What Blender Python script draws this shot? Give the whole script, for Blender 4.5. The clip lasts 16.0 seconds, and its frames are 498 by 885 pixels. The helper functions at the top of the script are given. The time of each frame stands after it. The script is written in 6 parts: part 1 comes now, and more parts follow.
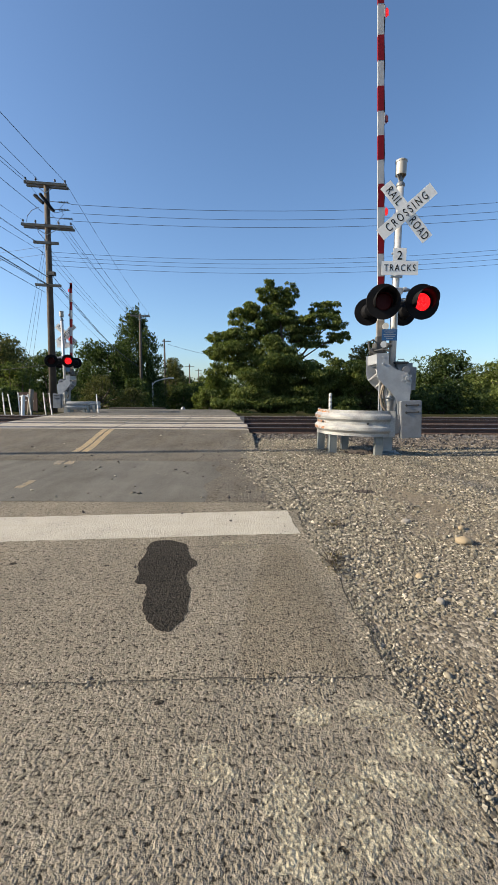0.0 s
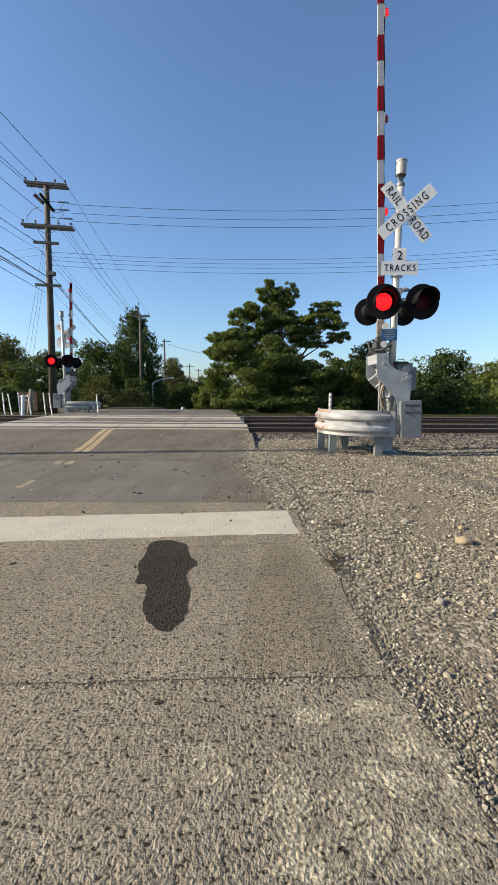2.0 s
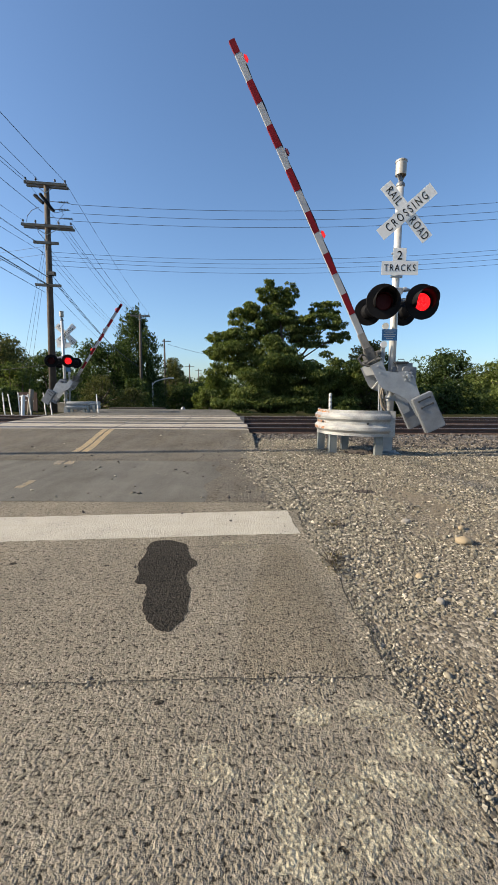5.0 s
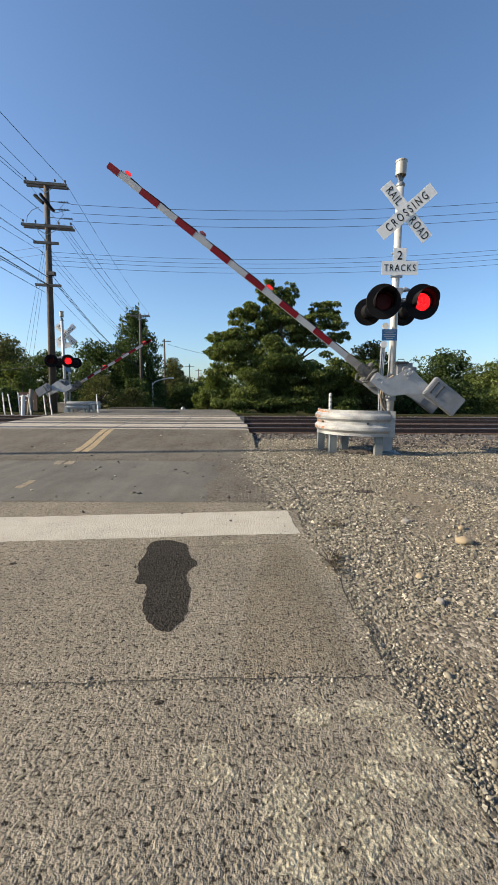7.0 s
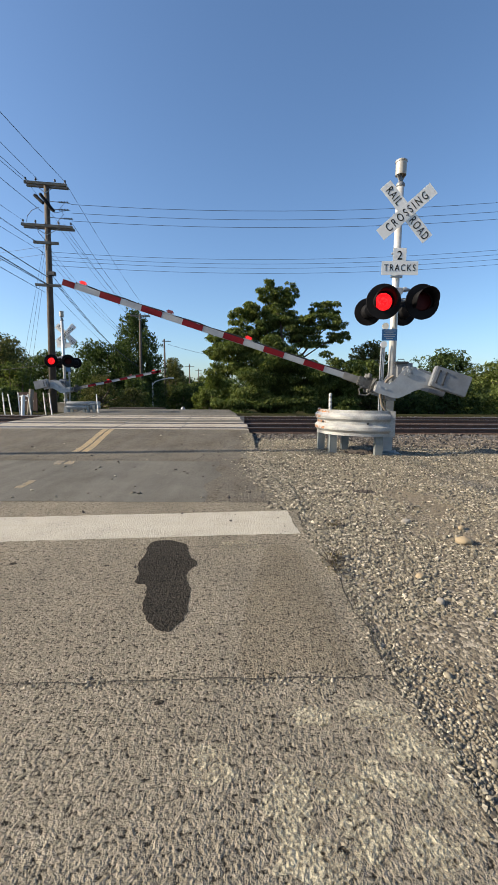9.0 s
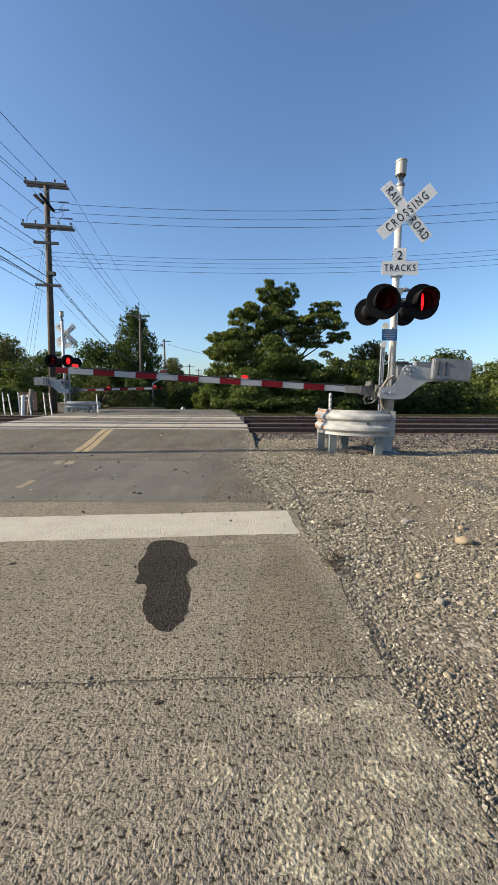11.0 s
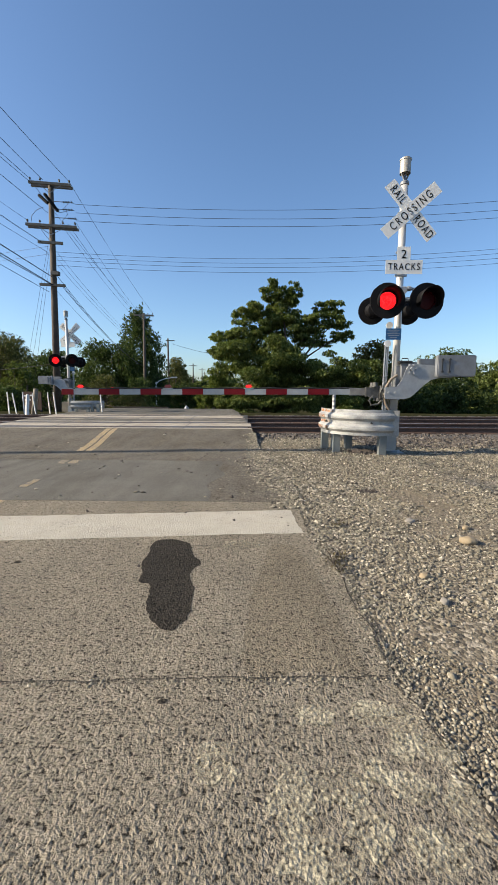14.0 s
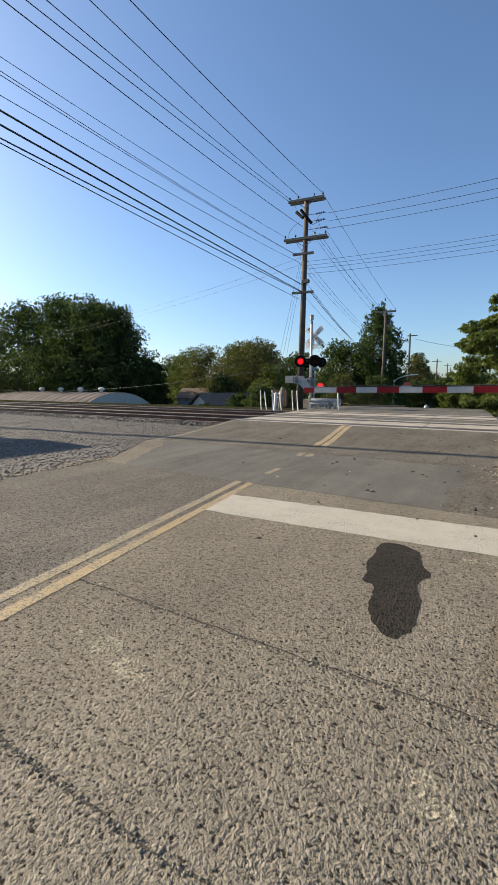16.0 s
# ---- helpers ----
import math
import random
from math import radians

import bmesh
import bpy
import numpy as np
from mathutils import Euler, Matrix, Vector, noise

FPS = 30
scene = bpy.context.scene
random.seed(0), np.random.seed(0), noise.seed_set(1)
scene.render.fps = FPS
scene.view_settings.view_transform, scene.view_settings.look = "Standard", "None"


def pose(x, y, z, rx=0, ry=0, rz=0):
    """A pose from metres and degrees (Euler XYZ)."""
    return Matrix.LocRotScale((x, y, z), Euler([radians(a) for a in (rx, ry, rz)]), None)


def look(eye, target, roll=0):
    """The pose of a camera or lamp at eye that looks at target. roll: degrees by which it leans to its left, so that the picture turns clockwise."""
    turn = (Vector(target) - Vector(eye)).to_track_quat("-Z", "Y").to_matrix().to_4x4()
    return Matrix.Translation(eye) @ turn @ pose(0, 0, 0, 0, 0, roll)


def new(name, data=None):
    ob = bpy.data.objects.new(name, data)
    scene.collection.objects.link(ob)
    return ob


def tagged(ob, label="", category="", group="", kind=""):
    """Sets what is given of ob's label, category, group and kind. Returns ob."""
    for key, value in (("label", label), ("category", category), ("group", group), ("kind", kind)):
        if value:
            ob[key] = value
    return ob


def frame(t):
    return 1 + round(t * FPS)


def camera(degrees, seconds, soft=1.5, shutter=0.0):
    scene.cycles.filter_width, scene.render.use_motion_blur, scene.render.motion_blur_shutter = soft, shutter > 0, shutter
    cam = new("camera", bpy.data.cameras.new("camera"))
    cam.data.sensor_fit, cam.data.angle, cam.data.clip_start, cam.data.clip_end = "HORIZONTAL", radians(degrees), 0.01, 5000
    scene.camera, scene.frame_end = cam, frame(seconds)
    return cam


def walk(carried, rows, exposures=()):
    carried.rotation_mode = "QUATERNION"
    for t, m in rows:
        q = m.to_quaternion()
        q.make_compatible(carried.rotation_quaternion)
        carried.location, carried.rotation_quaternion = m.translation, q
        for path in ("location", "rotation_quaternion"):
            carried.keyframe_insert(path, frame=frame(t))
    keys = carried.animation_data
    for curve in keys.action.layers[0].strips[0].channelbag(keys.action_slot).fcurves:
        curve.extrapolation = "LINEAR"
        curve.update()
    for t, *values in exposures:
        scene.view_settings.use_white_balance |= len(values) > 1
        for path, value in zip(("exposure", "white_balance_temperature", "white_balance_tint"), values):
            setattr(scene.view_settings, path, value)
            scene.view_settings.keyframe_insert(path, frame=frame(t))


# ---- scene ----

# ---------------------------------------------------------------- camera
EYE = (0.0, 0.0, 1.1)
cam = camera(62.55, 16.0, 1.0)
TURN = [(0.0, 0.0, -7.1, -0.3), (13.3, 0.0, -7.1, -0.3), (13.7, 0.1, -7.12, -0.3), (14.0, 0.48, -7.19, -0.3),
        (14.5, 4.6, -7.355, -0.15), (14.8, 7.82, -7.35, -0.12), (15.0, 10.64, -7.285, -0.2), (15.5, 18.02, -7.30, -0.3),
        (15.6, 20.1, -7.31, -0.28), (15.7, 22.2, -7.32, -0.25), (15.8, 26.5, -7.40, -0.12), (15.9, 30.0, -7.49, -0.03), (16.0, 32.43, -7.53, 0.02)]
walk(cam, [(t, pose(*EYE, 90 + p, r, a)) for t, a, p, r in TURN], ((0.0, 1.04), (13.5, 1.04), (15.0, 1.0), (16.0, 0.95)))

# ---------------------------------------------------------------- light
SUN_AZ, SUN_EL = 97.0, 27.0        # degrees to the left of straight ahead, height
world = bpy.data.worlds.new("sky")
scene.world = world
world.use_nodes = True
wn = world.node_tree
sky = wn.nodes.new("ShaderNodeTexSky")
sky.sky_type, sky.sun_disc = "NISHITA", False
sky.sun_elevation, sky.sun_rotation = radians(SUN_EL), radians(-SUN_AZ)
sky.air_density, sky.dust_density, sky.ozone_density, sky.altitude = 1.0, 1.15, 4.4, 100
bg = wn.nodes["Background"]
bg.inputs["Strength"].default_value = 0.097
tint = wn.nodes.new("ShaderNodeMix")
tint.data_type, tint.blend_type = "RGBA", "MULTIPLY"
tint.inputs[0].default_value, tint.inputs[7].default_value = 1.0, (0.93, 0.966, 0.975, 1)
wn.links.new(sky.outputs[0], tint.inputs[6])
wn.links.new(tint.outputs[2], bg.inputs["Color"])
sun_data = bpy.data.lights.new("sun", "SUN")
sun_data.energy, sun_data.angle, sun_data.color = 5.0, radians(0.6), (1.0, 0.86, 0.66)
sun = new("sun", sun_data)
_e, _a = radians(SUN_EL), radians(SUN_AZ)
SUN_DIR = Vector((-math.sin(_a) * math.cos(_e), math.cos(_a) * math.cos(_e), math.sin(_e)))
sun.matrix_world = look(tuple(SUN_DIR * 60), (0, 0, 0))

# ---------------------------------------------------------------- materials


class Mat:
    """A small builder of node materials."""

    def __init__(self, name, rough=0.7, metal=0.0, spec=0.5):
        self.m = bpy.data.materials.new(name)
        self.m.use_nodes = True
        self.t = self.m.node_tree
        self.b = self.t.nodes["Principled BSDF"]
        self.b.inputs["Roughness"].default_value = rough
        self.b.inputs["Metallic"].default_value = metal
        self.b.inputs["Specular IOR Level"].default_value = spec
        self.co = self.t.nodes.new("ShaderNodeTexCoord").outputs["Object"]

    def link(self, a, b):
        self.t.links.new(a, b)

    def noise(self, scale, detail=4, rough=0.6, stretch=None):
        n = self.t.nodes.new("ShaderNodeTexNoise")
        n.inputs["Scale"].default_value, n.inputs["Detail"].default_value, n.inputs["Roughness"].default_value = scale, detail, rough
        if stretch:
            mp = self.t.nodes.new("ShaderNodeMapping")
            mp.inputs["Scale"].default_value = stretch
            self.link(self.co, mp.inputs[0])
            self.link(mp.outputs[0], n.inputs["Vector"])
        else:
            self.link(self.co, n.inputs["Vector"])
        return n.outputs["Fac"]

    def cells(self, scale, feature="F1", out="Distance"):
        n = self.t.nodes.new("ShaderNodeTexVoronoi")
        n.feature = feature
        n.inputs["Scale"].default_value = scale
        self.link(self.co, n.inputs["Vector"])
        return n.outputs[out]

    def ramp(self, fac, stops):
        r = self.t.nodes.new("ShaderNodeValToRGB")
        e = r.color_ramp.elements
        while len(e) < len(stops):
            e.new(0.5)
        for el, (p, c) in zip(e, stops):
            el.position = p
            el.color = (*c, 1) if len(c) == 3 else c
        self.link(fac, r.inputs[0])
        return r.outputs[0]

    def mix(self, fac, a, b, mode="MIX"):
        n = self.t.nodes.new("ShaderNodeMix")
        n.data_type, n.blend_type = "RGBA", mode
        for sock, v in ((n.inputs[0], fac), (n.inputs[6], a), (n.inputs[7], b)):
            if isinstance(v, (int, float)):
                sock.default_value = v
            elif isinstance(v, tuple):
                sock.default_value = (*v, 1)
            else:
                self.link(v, sock)
        return n.outputs[2]

    def math(self, op, a, b=0.0):
        n = self.t.nodes.new("ShaderNodeMath")
        n.operation = op
        for sock, v in zip(n.inputs, (a, b)):
            if isinstance(v, (int, float)):
                sock.default_value = v
            else:
                self.link(v, sock)
        return n.outputs[0]

    def random(self):
        return self.t.nodes.new("ShaderNodeObjectInfo").outputs["Random"]

    def island(self):
        return self.t.nodes.new("ShaderNodeNewGeometry").outputs["Random Per Island"]

    def color(self, v):
        if isinstance(v, tuple):
            self.b.inputs["Base Color"].default_value = (*v, 1)
        else:
            self.link(v, self.b.inputs["Base Color"])
        return self

    def rough(self, v):
        self.link(v, self.b.inputs["Roughness"])
        return self

    def bump(self, h, strength=0.5, dist=0.01):
        n = self.t.nodes.new("ShaderNodeBump")
        n.inputs["Strength"].default_value, n.inputs["Distance"].default_value = strength, dist
        self.link(h, n.inputs["Height"])
        self.link(n.outputs[0], self.b.inputs["Normal"])
        return self

    def glow(self, c, s):
        self.b.inputs["Emission Color"].default_value = (*c, 1)
        self.b.inputs["Emission Strength"].default_value = s
        return self


def simple(name, c, rough=0.6, metal=0.0, vary=0.25, scale=8.0, bump=0.15, spec=0.5):
    """A plain surface with two scales of variation."""
    k = Mat(name, rough, metal, spec)
    big, fine = k.noise(scale, 5), k.noise(scale * 12, 3)
    lo = tuple(v * (1 - vary) for v in c)
    hi = tuple(min(1, v * (1 + vary * 0.7)) for v in c)
    col = k.ramp(big, [(0.3, lo), (0.7, hi)])
    col = k.mix(0.35, col, k.ramp(fine, [(0.3, lo), (0.7, hi)]))
    k.color(col)
    k.rough(k.ramp(fine, [(0.2, (max(0.03, rough - 0.12),) * 3), (0.8, (min(1, rough + 0.1),) * 3)]))
    if bump:
        k.bump(fine, bump, 0.004)
    return k.m


def asphalt(name, dark, light, cell, relief, dust=0.0):
    """Asphalt with worn chips of uneven size standing out of darker binder."""
    k = Mat(name, 0.92, 0, 0.12)
    chips, lumps, fine = k.noise(cell, 2.5, 0.62), k.noise(cell * 0.42, 3, 0.6), k.noise(cell * 3.0, 2)
    h = k.math("ADD", k.math("MULTIPLY", chips, 0.75), k.math("MULTIPLY", lumps, 0.55))
    h = k.math("ADD", h, k.math("MULTIPLY", fine, 0.12))
    tone = k.ramp(k.cells(cell * 1.1, "F1", "Color"), [(0.1, tuple(v * 0.72 for v in light)), (0.5, light), (0.9, tuple(min(1, v * 1.3) for v in light))])
    # low spots go dark: the binder, plus pit shade put into the colour
    col = k.mix(k.ramp(h, [(0.57, (1, 1, 1)), (0.68, (0, 0, 0))]), tone, dark)
    stain = k.ramp(k.noise(0.9, 6, 0.65), [(0.3, (0.70, 0.69, 0.67)), (0.68, (1.1, 1.08, 1.04))])
    col = k.mix(0.85, col, stain, "MULTIPLY")
    streak = k.ramp(k.noise(1.0, 4, 0.6, (2.2, 0.25, 1)), [(0.35, (0.84, 0.84, 0.84)), (0.65, (1.08, 1.07, 1.05))])
    col = k.mix(0.7, col, streak, "MULTIPLY")
    if dust:
        drift = k.math("ADD", k.math("MULTIPLY", k.noise(1.0, 5, 0.6, (0.9, 0.55, 1)), 0.6), k.math("MULTIPLY", k.noise(1.0, 4, 0.55, (5.0, 0.5, 1)), 0.4))
        col = k.mix(k.ramp(drift, [(0.42, (0, 0, 0)), (0.66, (dust, dust, dust))]), col, (0.225, 0.215, 0.195))
    k.color(col)
    k.bump(h, relief, 0.028)
    return k.m


M_ROAD = asphalt("chip_seal_asphalt", (0.026, 0.0225, 0.0175), (0.246, 0.219, 0.174), 84.0, 1.0)
M_LANE = asphalt("grey_chip_seal_asphalt", (0.026, 0.0235, 0.021), (0.168, 0.154, 0.132), 66.0, 1.0)
M_REPAIR = asphalt("finer_edge_asphalt", (0.028, 0.0245, 0.019), (0.212, 0.185, 0.141), 100.0, 0.9)
M_PATCH = asphalt("smooth_asphalt", (0.067, 0.0645, 0.0575), (0.117, 0.1125, 0.100), 150.0, 0.3, 0.36)
M_DARK_ASPHALT = asphalt("near_black_asphalt", (0.010, 0.009, 0.008), (0.040, 0.035, 0.029), 78.0, 1.0)
M_TAR = asphalt("tar_sealed_joint", (0.028, 0.026, 0.022), (0.09, 0.081, 0.068), 120.0, 0.8)
M_FINE = asphalt("finer_tan_asphalt", (0.044, 0.039, 0.032), (0.132, 0.118, 0.096), 46.0, 1.0, 0.3)


def paint_on_road(name, c, wear):
    k = Mat(name, 0.75, 0, 0.4)
    n = k.math("ADD", k.math("MULTIPLY", k.noise(3.0, 4), 0.3), k.math("MULTIPLY", k.noise(60.0, 3), 0.7))
    col = k.mix(k.ramp(n, [(wear, (0, 0, 0)), (wear + 0.10, (1, 1, 1))]), (0.15, 0.14, 0.12), tuple(c))
    dirt = k.ramp(k.noise(7.0, 5), [(0.3, (0.85, 0.835, 0.80)), (0.7, (1.0, 1.0, 1.0))])
    k.color(k.mix(0.8, col, dirt, "MULTIPLY"))
    k.bump(k.noise(78.0, 2.5), 0.7, 0.02)
    return k.m


M_WHITE_LINE = paint_on_road("worn_white_road_paint", (0.415, 0.385, 0.318), 0.34)
M_YELLOW_FAINT = paint_on_road("faint_yellow_road_paint", (0.30, 0.225, 0.115), 0.47)
M_YELLOW_PALE = paint_on_road("bleached_yellow_road_paint", (0.34, 0.27, 0.155), 0.43)
M_YELLOW = paint_on_road("worn_yellow_road_paint", (0.37, 0.275, 0.14), 0.41)


def stones_mat(name, a, b, c):
    k = Mat(name, 0.85, 0, 0.35)
    col = k.ramp(k.island(), [(0.0, a), (0.45, b), (0.8, b), (1.0, c)])
    col = k.mix(0.5, col, k.ramp(k.noise(60, 3), [(0.3, (0.7, 0.7, 0.7)), (0.7, (1.1, 1.1, 1.1))]), "MULTIPLY")
    k.color(col)
    k.bump(k.noise(150, 3), 0.3, 0.003)
    return k.m


M_GRAVEL = stones_mat("tan_gravel", (0.05, 0.045, 0.037), (0.2, 0.178, 0.133), (0.45, 0.405, 0.32))
M_BALLAST = stones_mat("dark_ballast", (0.04, 0.035, 0.031), (0.092, 0.079, 0.068), (0.19, 0.17, 0.148))
M_GREY_GRAVEL = stones_mat("grey_gravel", (0.085, 0.075, 0.062), (0.19, 0.168, 0.138), (0.36, 0.33, 0.28))


def ground_mat():
    k = Mat("gravelly_earth", 0.95, 0, 0.25)
    ce, cc = k.cells(55.0), k.cells(55.0, "F1", "Color")
    sep = k.t.nodes.new("ShaderNodeSeparateColor")
    k.link(cc, sep.inputs[0])
    stone = k.ramp(sep.outputs[0], [(0.0, (0.06, 0.052, 0.041)), (0.5, (0.165, 0.141, 0.102)), (1.0, (0.36, 0.315, 0.245))])
    dirt = k.ramp(k.noise(1.6, 6), [(0.3, (0.10, 0.081, 0.056)), (0.7, (0.195, 0.158, 0.109))])
    cover = k.ramp(k.noise(0.8, 5), [(0.40, (1, 1, 1)), (0.62, (0.15, 0.15, 0.15))])
    k.color(k.mix(cover, dirt, stone))
    k.bump(k.math("ADD", k.math("MULTIPLY", ce, -1.0), k.noise(120, 3)), 0.7, 0.012)
    return k.m


M_GROUND = ground_mat()
M_GREY_GROUND = simple("grey_ballast_earth", (0.085, 0.075, 0.065), 0.95, 0, 0.4, 5.0, 0.6)
M_FAR_GROUND = simple("dry_grass_earth", (0.034, 0.034, 0.017), 1.0, 0, 0.5, 0.6, 0.0, 0.0)
M_CONCRETE = simple("weathered_concrete", (0.30, 0.265, 0.21), 0.85, 0, 0.4, 3.0, 0.4)
M_RAIL = simple("rusty_rail_steel", (0.085, 0.052, 0.04), 0.75, 0.1, 0.4, 6.0, 0.3)
M_RAIL_TOP = simple("polished_rail_head", (0.3, 0.285, 0.275), 0.4, 0.8, 0.3, 10.0, 0.05)
M_TIE = simple("creosoted_timber", (0.05, 0.04, 0.033), 0.9, 0, 0.5, 9.0, 0.5)
M_MAST = simple("silver_painted_steel", (0.5, 0.5, 0.49), 0.45, 0.35, 0.14, 5.0, 0.08)
M_GALV = simple("galvanised_steel", (0.32, 0.335, 0.35), 0.55, 0.35, 0.22, 7.0, 0.1)
M_GALV_DARK = simple("dull_grey_galvanised_steel", (0.19, 0.20, 0.215), 0.6, 0.35, 0.3, 6.0, 0.15)
M_SLEEVE = simple("weathered_steel_sleeve", (0.23, 0.215, 0.195), 0.7, 0.2, 0.4, 9.0, 0.15)
M_BRACKET = simple("dirty_cast_bracket", (0.10, 0.098, 0.092), 0.65, 0.3, 0.5, 12.0, 0.2)
M_GUARD = simple("dull_galvanised_guardrail", (0.335, 0.335, 0.325), 0.65, 0.2, 0.5, 4.5, 0.12)
M_IRON = simple("dark_cast_iron", (0.06, 0.06, 0.06), 0.6, 0.4, 0.4, 9.0, 0.2)
M_BELL = simple("grey_bell_housing", (0.33, 0.315, 0.28), 0.5, 0.2, 0.12, 8.0, 0.05)
M_BLACK = simple("matt_black_paint", (0.007, 0.007, 0.008), 0.7, 0.0, 0.4, 6.0, 0.05, 0.12)
M_SIGN = simple("white_reflective_sheeting", (0.68, 0.68, 0.66), 0.6, 0, 0.07, 2.5, 0.04)
M_INK = simple("black_lettering", (0.009, 0.009, 0.009), 0.8, 0, 0.2, 10, 0.0, 0.1)
M_ARM_WHITE = simple("white_reflective_tape", (0.32, 0.33, 0.34), 0.5, 0.05, 0.2, 5.0, 0.06)
M_ARM_RED = simple("red_reflective_tape", (0.155, 0.007, 0.012), 0.6, 0, 0.25, 6.0, 0.06, 0.15)
M_BLUE = simple("blue_enamel_sign", (0.012, 0.085, 0.22), 0.5, 0, 0.15, 10, 0.04)
M_POLE = simple("weathered_utility_pole_wood", (0.075, 0.06, 0.047), 0.9, 0, 0.5, 3.0, 0.5)
M_ARMWOOD = simple("grey_crossarm_wood", (0.20, 0.175, 0.14), 0.9, 0, 0.35, 6.0, 0.4)
M_WIRE = simple("black_cable", (0.02, 0.02, 0.022), 0.7, 0, 0.2, 4, 0)


def rust_mat():
    k = Mat("streaky_orange_rust", 0.9, 0, 0.2)
    k.color(k.ramp(k.noise(40, 4), [(0.3, (0.16, 0.06, 0.03)), (0.55, (0.42, 0.19, 0.085)), (0.75, (0.5, 0.3, 0.18))]))
    n = k.math("ADD", k.math("MULTIPLY", k.noise(11.0, 5, 0.7), 0.7), k.math("MULTIPLY", k.noise(45.0, 3), 0.3))
    k.link(k.ramp(n, [(0.44, (0, 0, 0)), (0.58, (0.95, 0.95, 0.95))]), k.b.inputs["Alpha"])
    return k.m


M_RUST = rust_mat()
M_CABLE_TAN = simple("tan_flexible_conduit", (0.19, 0.155, 0.115), 0.7, 0, 0.2, 10, 0.2)
M_LENS_OFF = simple("unlit_dark_red_lens", (0.04, 0.004, 0.006), 0.5, 0, 0.3, 40, 0.3, 0.15)
M_GREEN_POST = simple("grey_green_painted_steel", (0.185, 0.20, 0.195), 0.6, 0.2, 0.25, 5, 0.1)
M_ROOF = simple("corrugated_metal_roof", (0.11, 0.093, 0.088), 0.85, 0.0, 0.5, 0.45, 0.1, 0.15)
M_WALL = simple("pale_stucco", (0.5, 0.47, 0.42), 0.9, 0, 0.15, 2, 0.2)
M_SHINGLE = simple("brown_shingles", (0.17, 0.13, 0.1), 1.0, 0, 0.35, 3, 0.4, 0.1)
M_BARK = simple("tree_bark", (0.13, 0.10, 0.075), 0.95, 0, 0.4, 6, 0.6)
M_PALE_BARK = simple("pale_grey_bark", (0.35, 0.31, 0.26), 0.95, 0, 0.3, 6, 0.5)
M_BROWN_BOARD = simple("brown_painted_board", (0.09, 0.05, 0.035), 0.8, 0, 0.3, 4, 0.1)
M_PLASTIC_WHITE = simple("dirty_white_plastic", (0.6, 0.58, 0.54), 0.6, 0, 0.2, 6, 0.05)


def glow_mat(name, c, s):
    k = Mat(name, 0.4)
    dots = k.ramp(k.cells(70.0), [(0.20, (1, 1, 1)), (0.42, (0, 0, 0))])
    k.color(tuple(v * 0.4 for v in c))
    em = k.mix(dots, tuple(v * 0.55 for v in c), (1.0, 0.045, 0.05))
    k.link(em, k.b.inputs["Emission Color"])
    k.b.inputs["Emission Strength"].default_value = s
    return k.m


M_LED = glow_mat("lit_red_led_array", (1.0, 0.006, 0.010), 1.25)
M_ARM_LAMP = glow_mat("lit_red_arm_lamp", (1.0, 0.02, 0.02), 0.6)
M_ARM_LAMP_DIM = simple("unlit_red_arm_lamp", (0.25, 0.05, 0.05), 0.35, 0, 0.2, 10, 0)


def leaf_mat(name, a, b, c):
    k = Mat(name, 0.7, 0, 0.15)
    col = k.ramp(k.island(), [(0.0, a), (0.55, b), (1.0, c)])
    col = k.mix(0.7, col, k.ramp(k.noise(0.55, 3), [(0.3, (0.65, 0.7, 0.6)), (0.7, (1.2, 1.12, 1.0))]), "MULTIPLY")
    k.color(col)
    tr = k.t.nodes.new("ShaderNodeBsdfTranslucent")
    k.link(k.mix(1.0, col, (1.2, 1.3, 0.7), "MULTIPLY"), tr.inputs["Color"])
    mx = k.t.nodes.new("ShaderNodeMixShader")
    mx.inputs[0].default_value = 0.26
    k.link(k.b.outputs[0], mx.inputs[1])
    k.link(tr.outputs[0], mx.inputs[2])
    k.link(mx.outputs[0], k.t.nodes["Material Output"].inputs["Surface"])
    return k.m


M_LEAF = leaf_mat("mid_green_leaves", (0.056, 0.078, 0.021), (0.1, 0.134, 0.039), (0.19, 0.212, 0.07))
M_LEAF_DARK = leaf_mat("dark_green_leaves", (0.028, 0.046, 0.018), (0.056, 0.084, 0.029), (0.1, 0.128, 0.044))
M_LEAF_BRIGHT = leaf_mat("yellow_green_leaves", (0.06, 0.085, 0.018), (0.11, 0.145, 0.032), (0.19, 0.21, 0.06))
M_LEAF_OLIVE = leaf_mat("olive_leaves", (0.05, 0.06, 0.022), (0.10, 0.105, 0.04), (0.17, 0.16, 0.07))
M_DRY = leaf_mat("dry_straw_grass", (0.05, 0.042, 0.024), (0.10, 0.082, 0.048), (0.2, 0.165, 0.1))

# ---------------------------------------------------------------- mesh helpers


def part(name, bm, material, parent=None, label="", smooth=False):
    me = bpy.data.meshes.new(name)
    bm.normal_update()
    bm.to_mesh(me)
    bm.free()
    if smooth:
        for p in me.polygons:
            p.use_smooth = True
    me.materials.append(material)
    ob = new(name, me)
    ob.parent = parent
    if label:
        tagged(ob, label)
    return ob


def thing(name, m, label, category, group="", kind=""):
    ob = new(name)
    ob.empty_display_size = 0.2
    ob.matrix_basis = m
    return tagged(ob, label, category, group, kind)


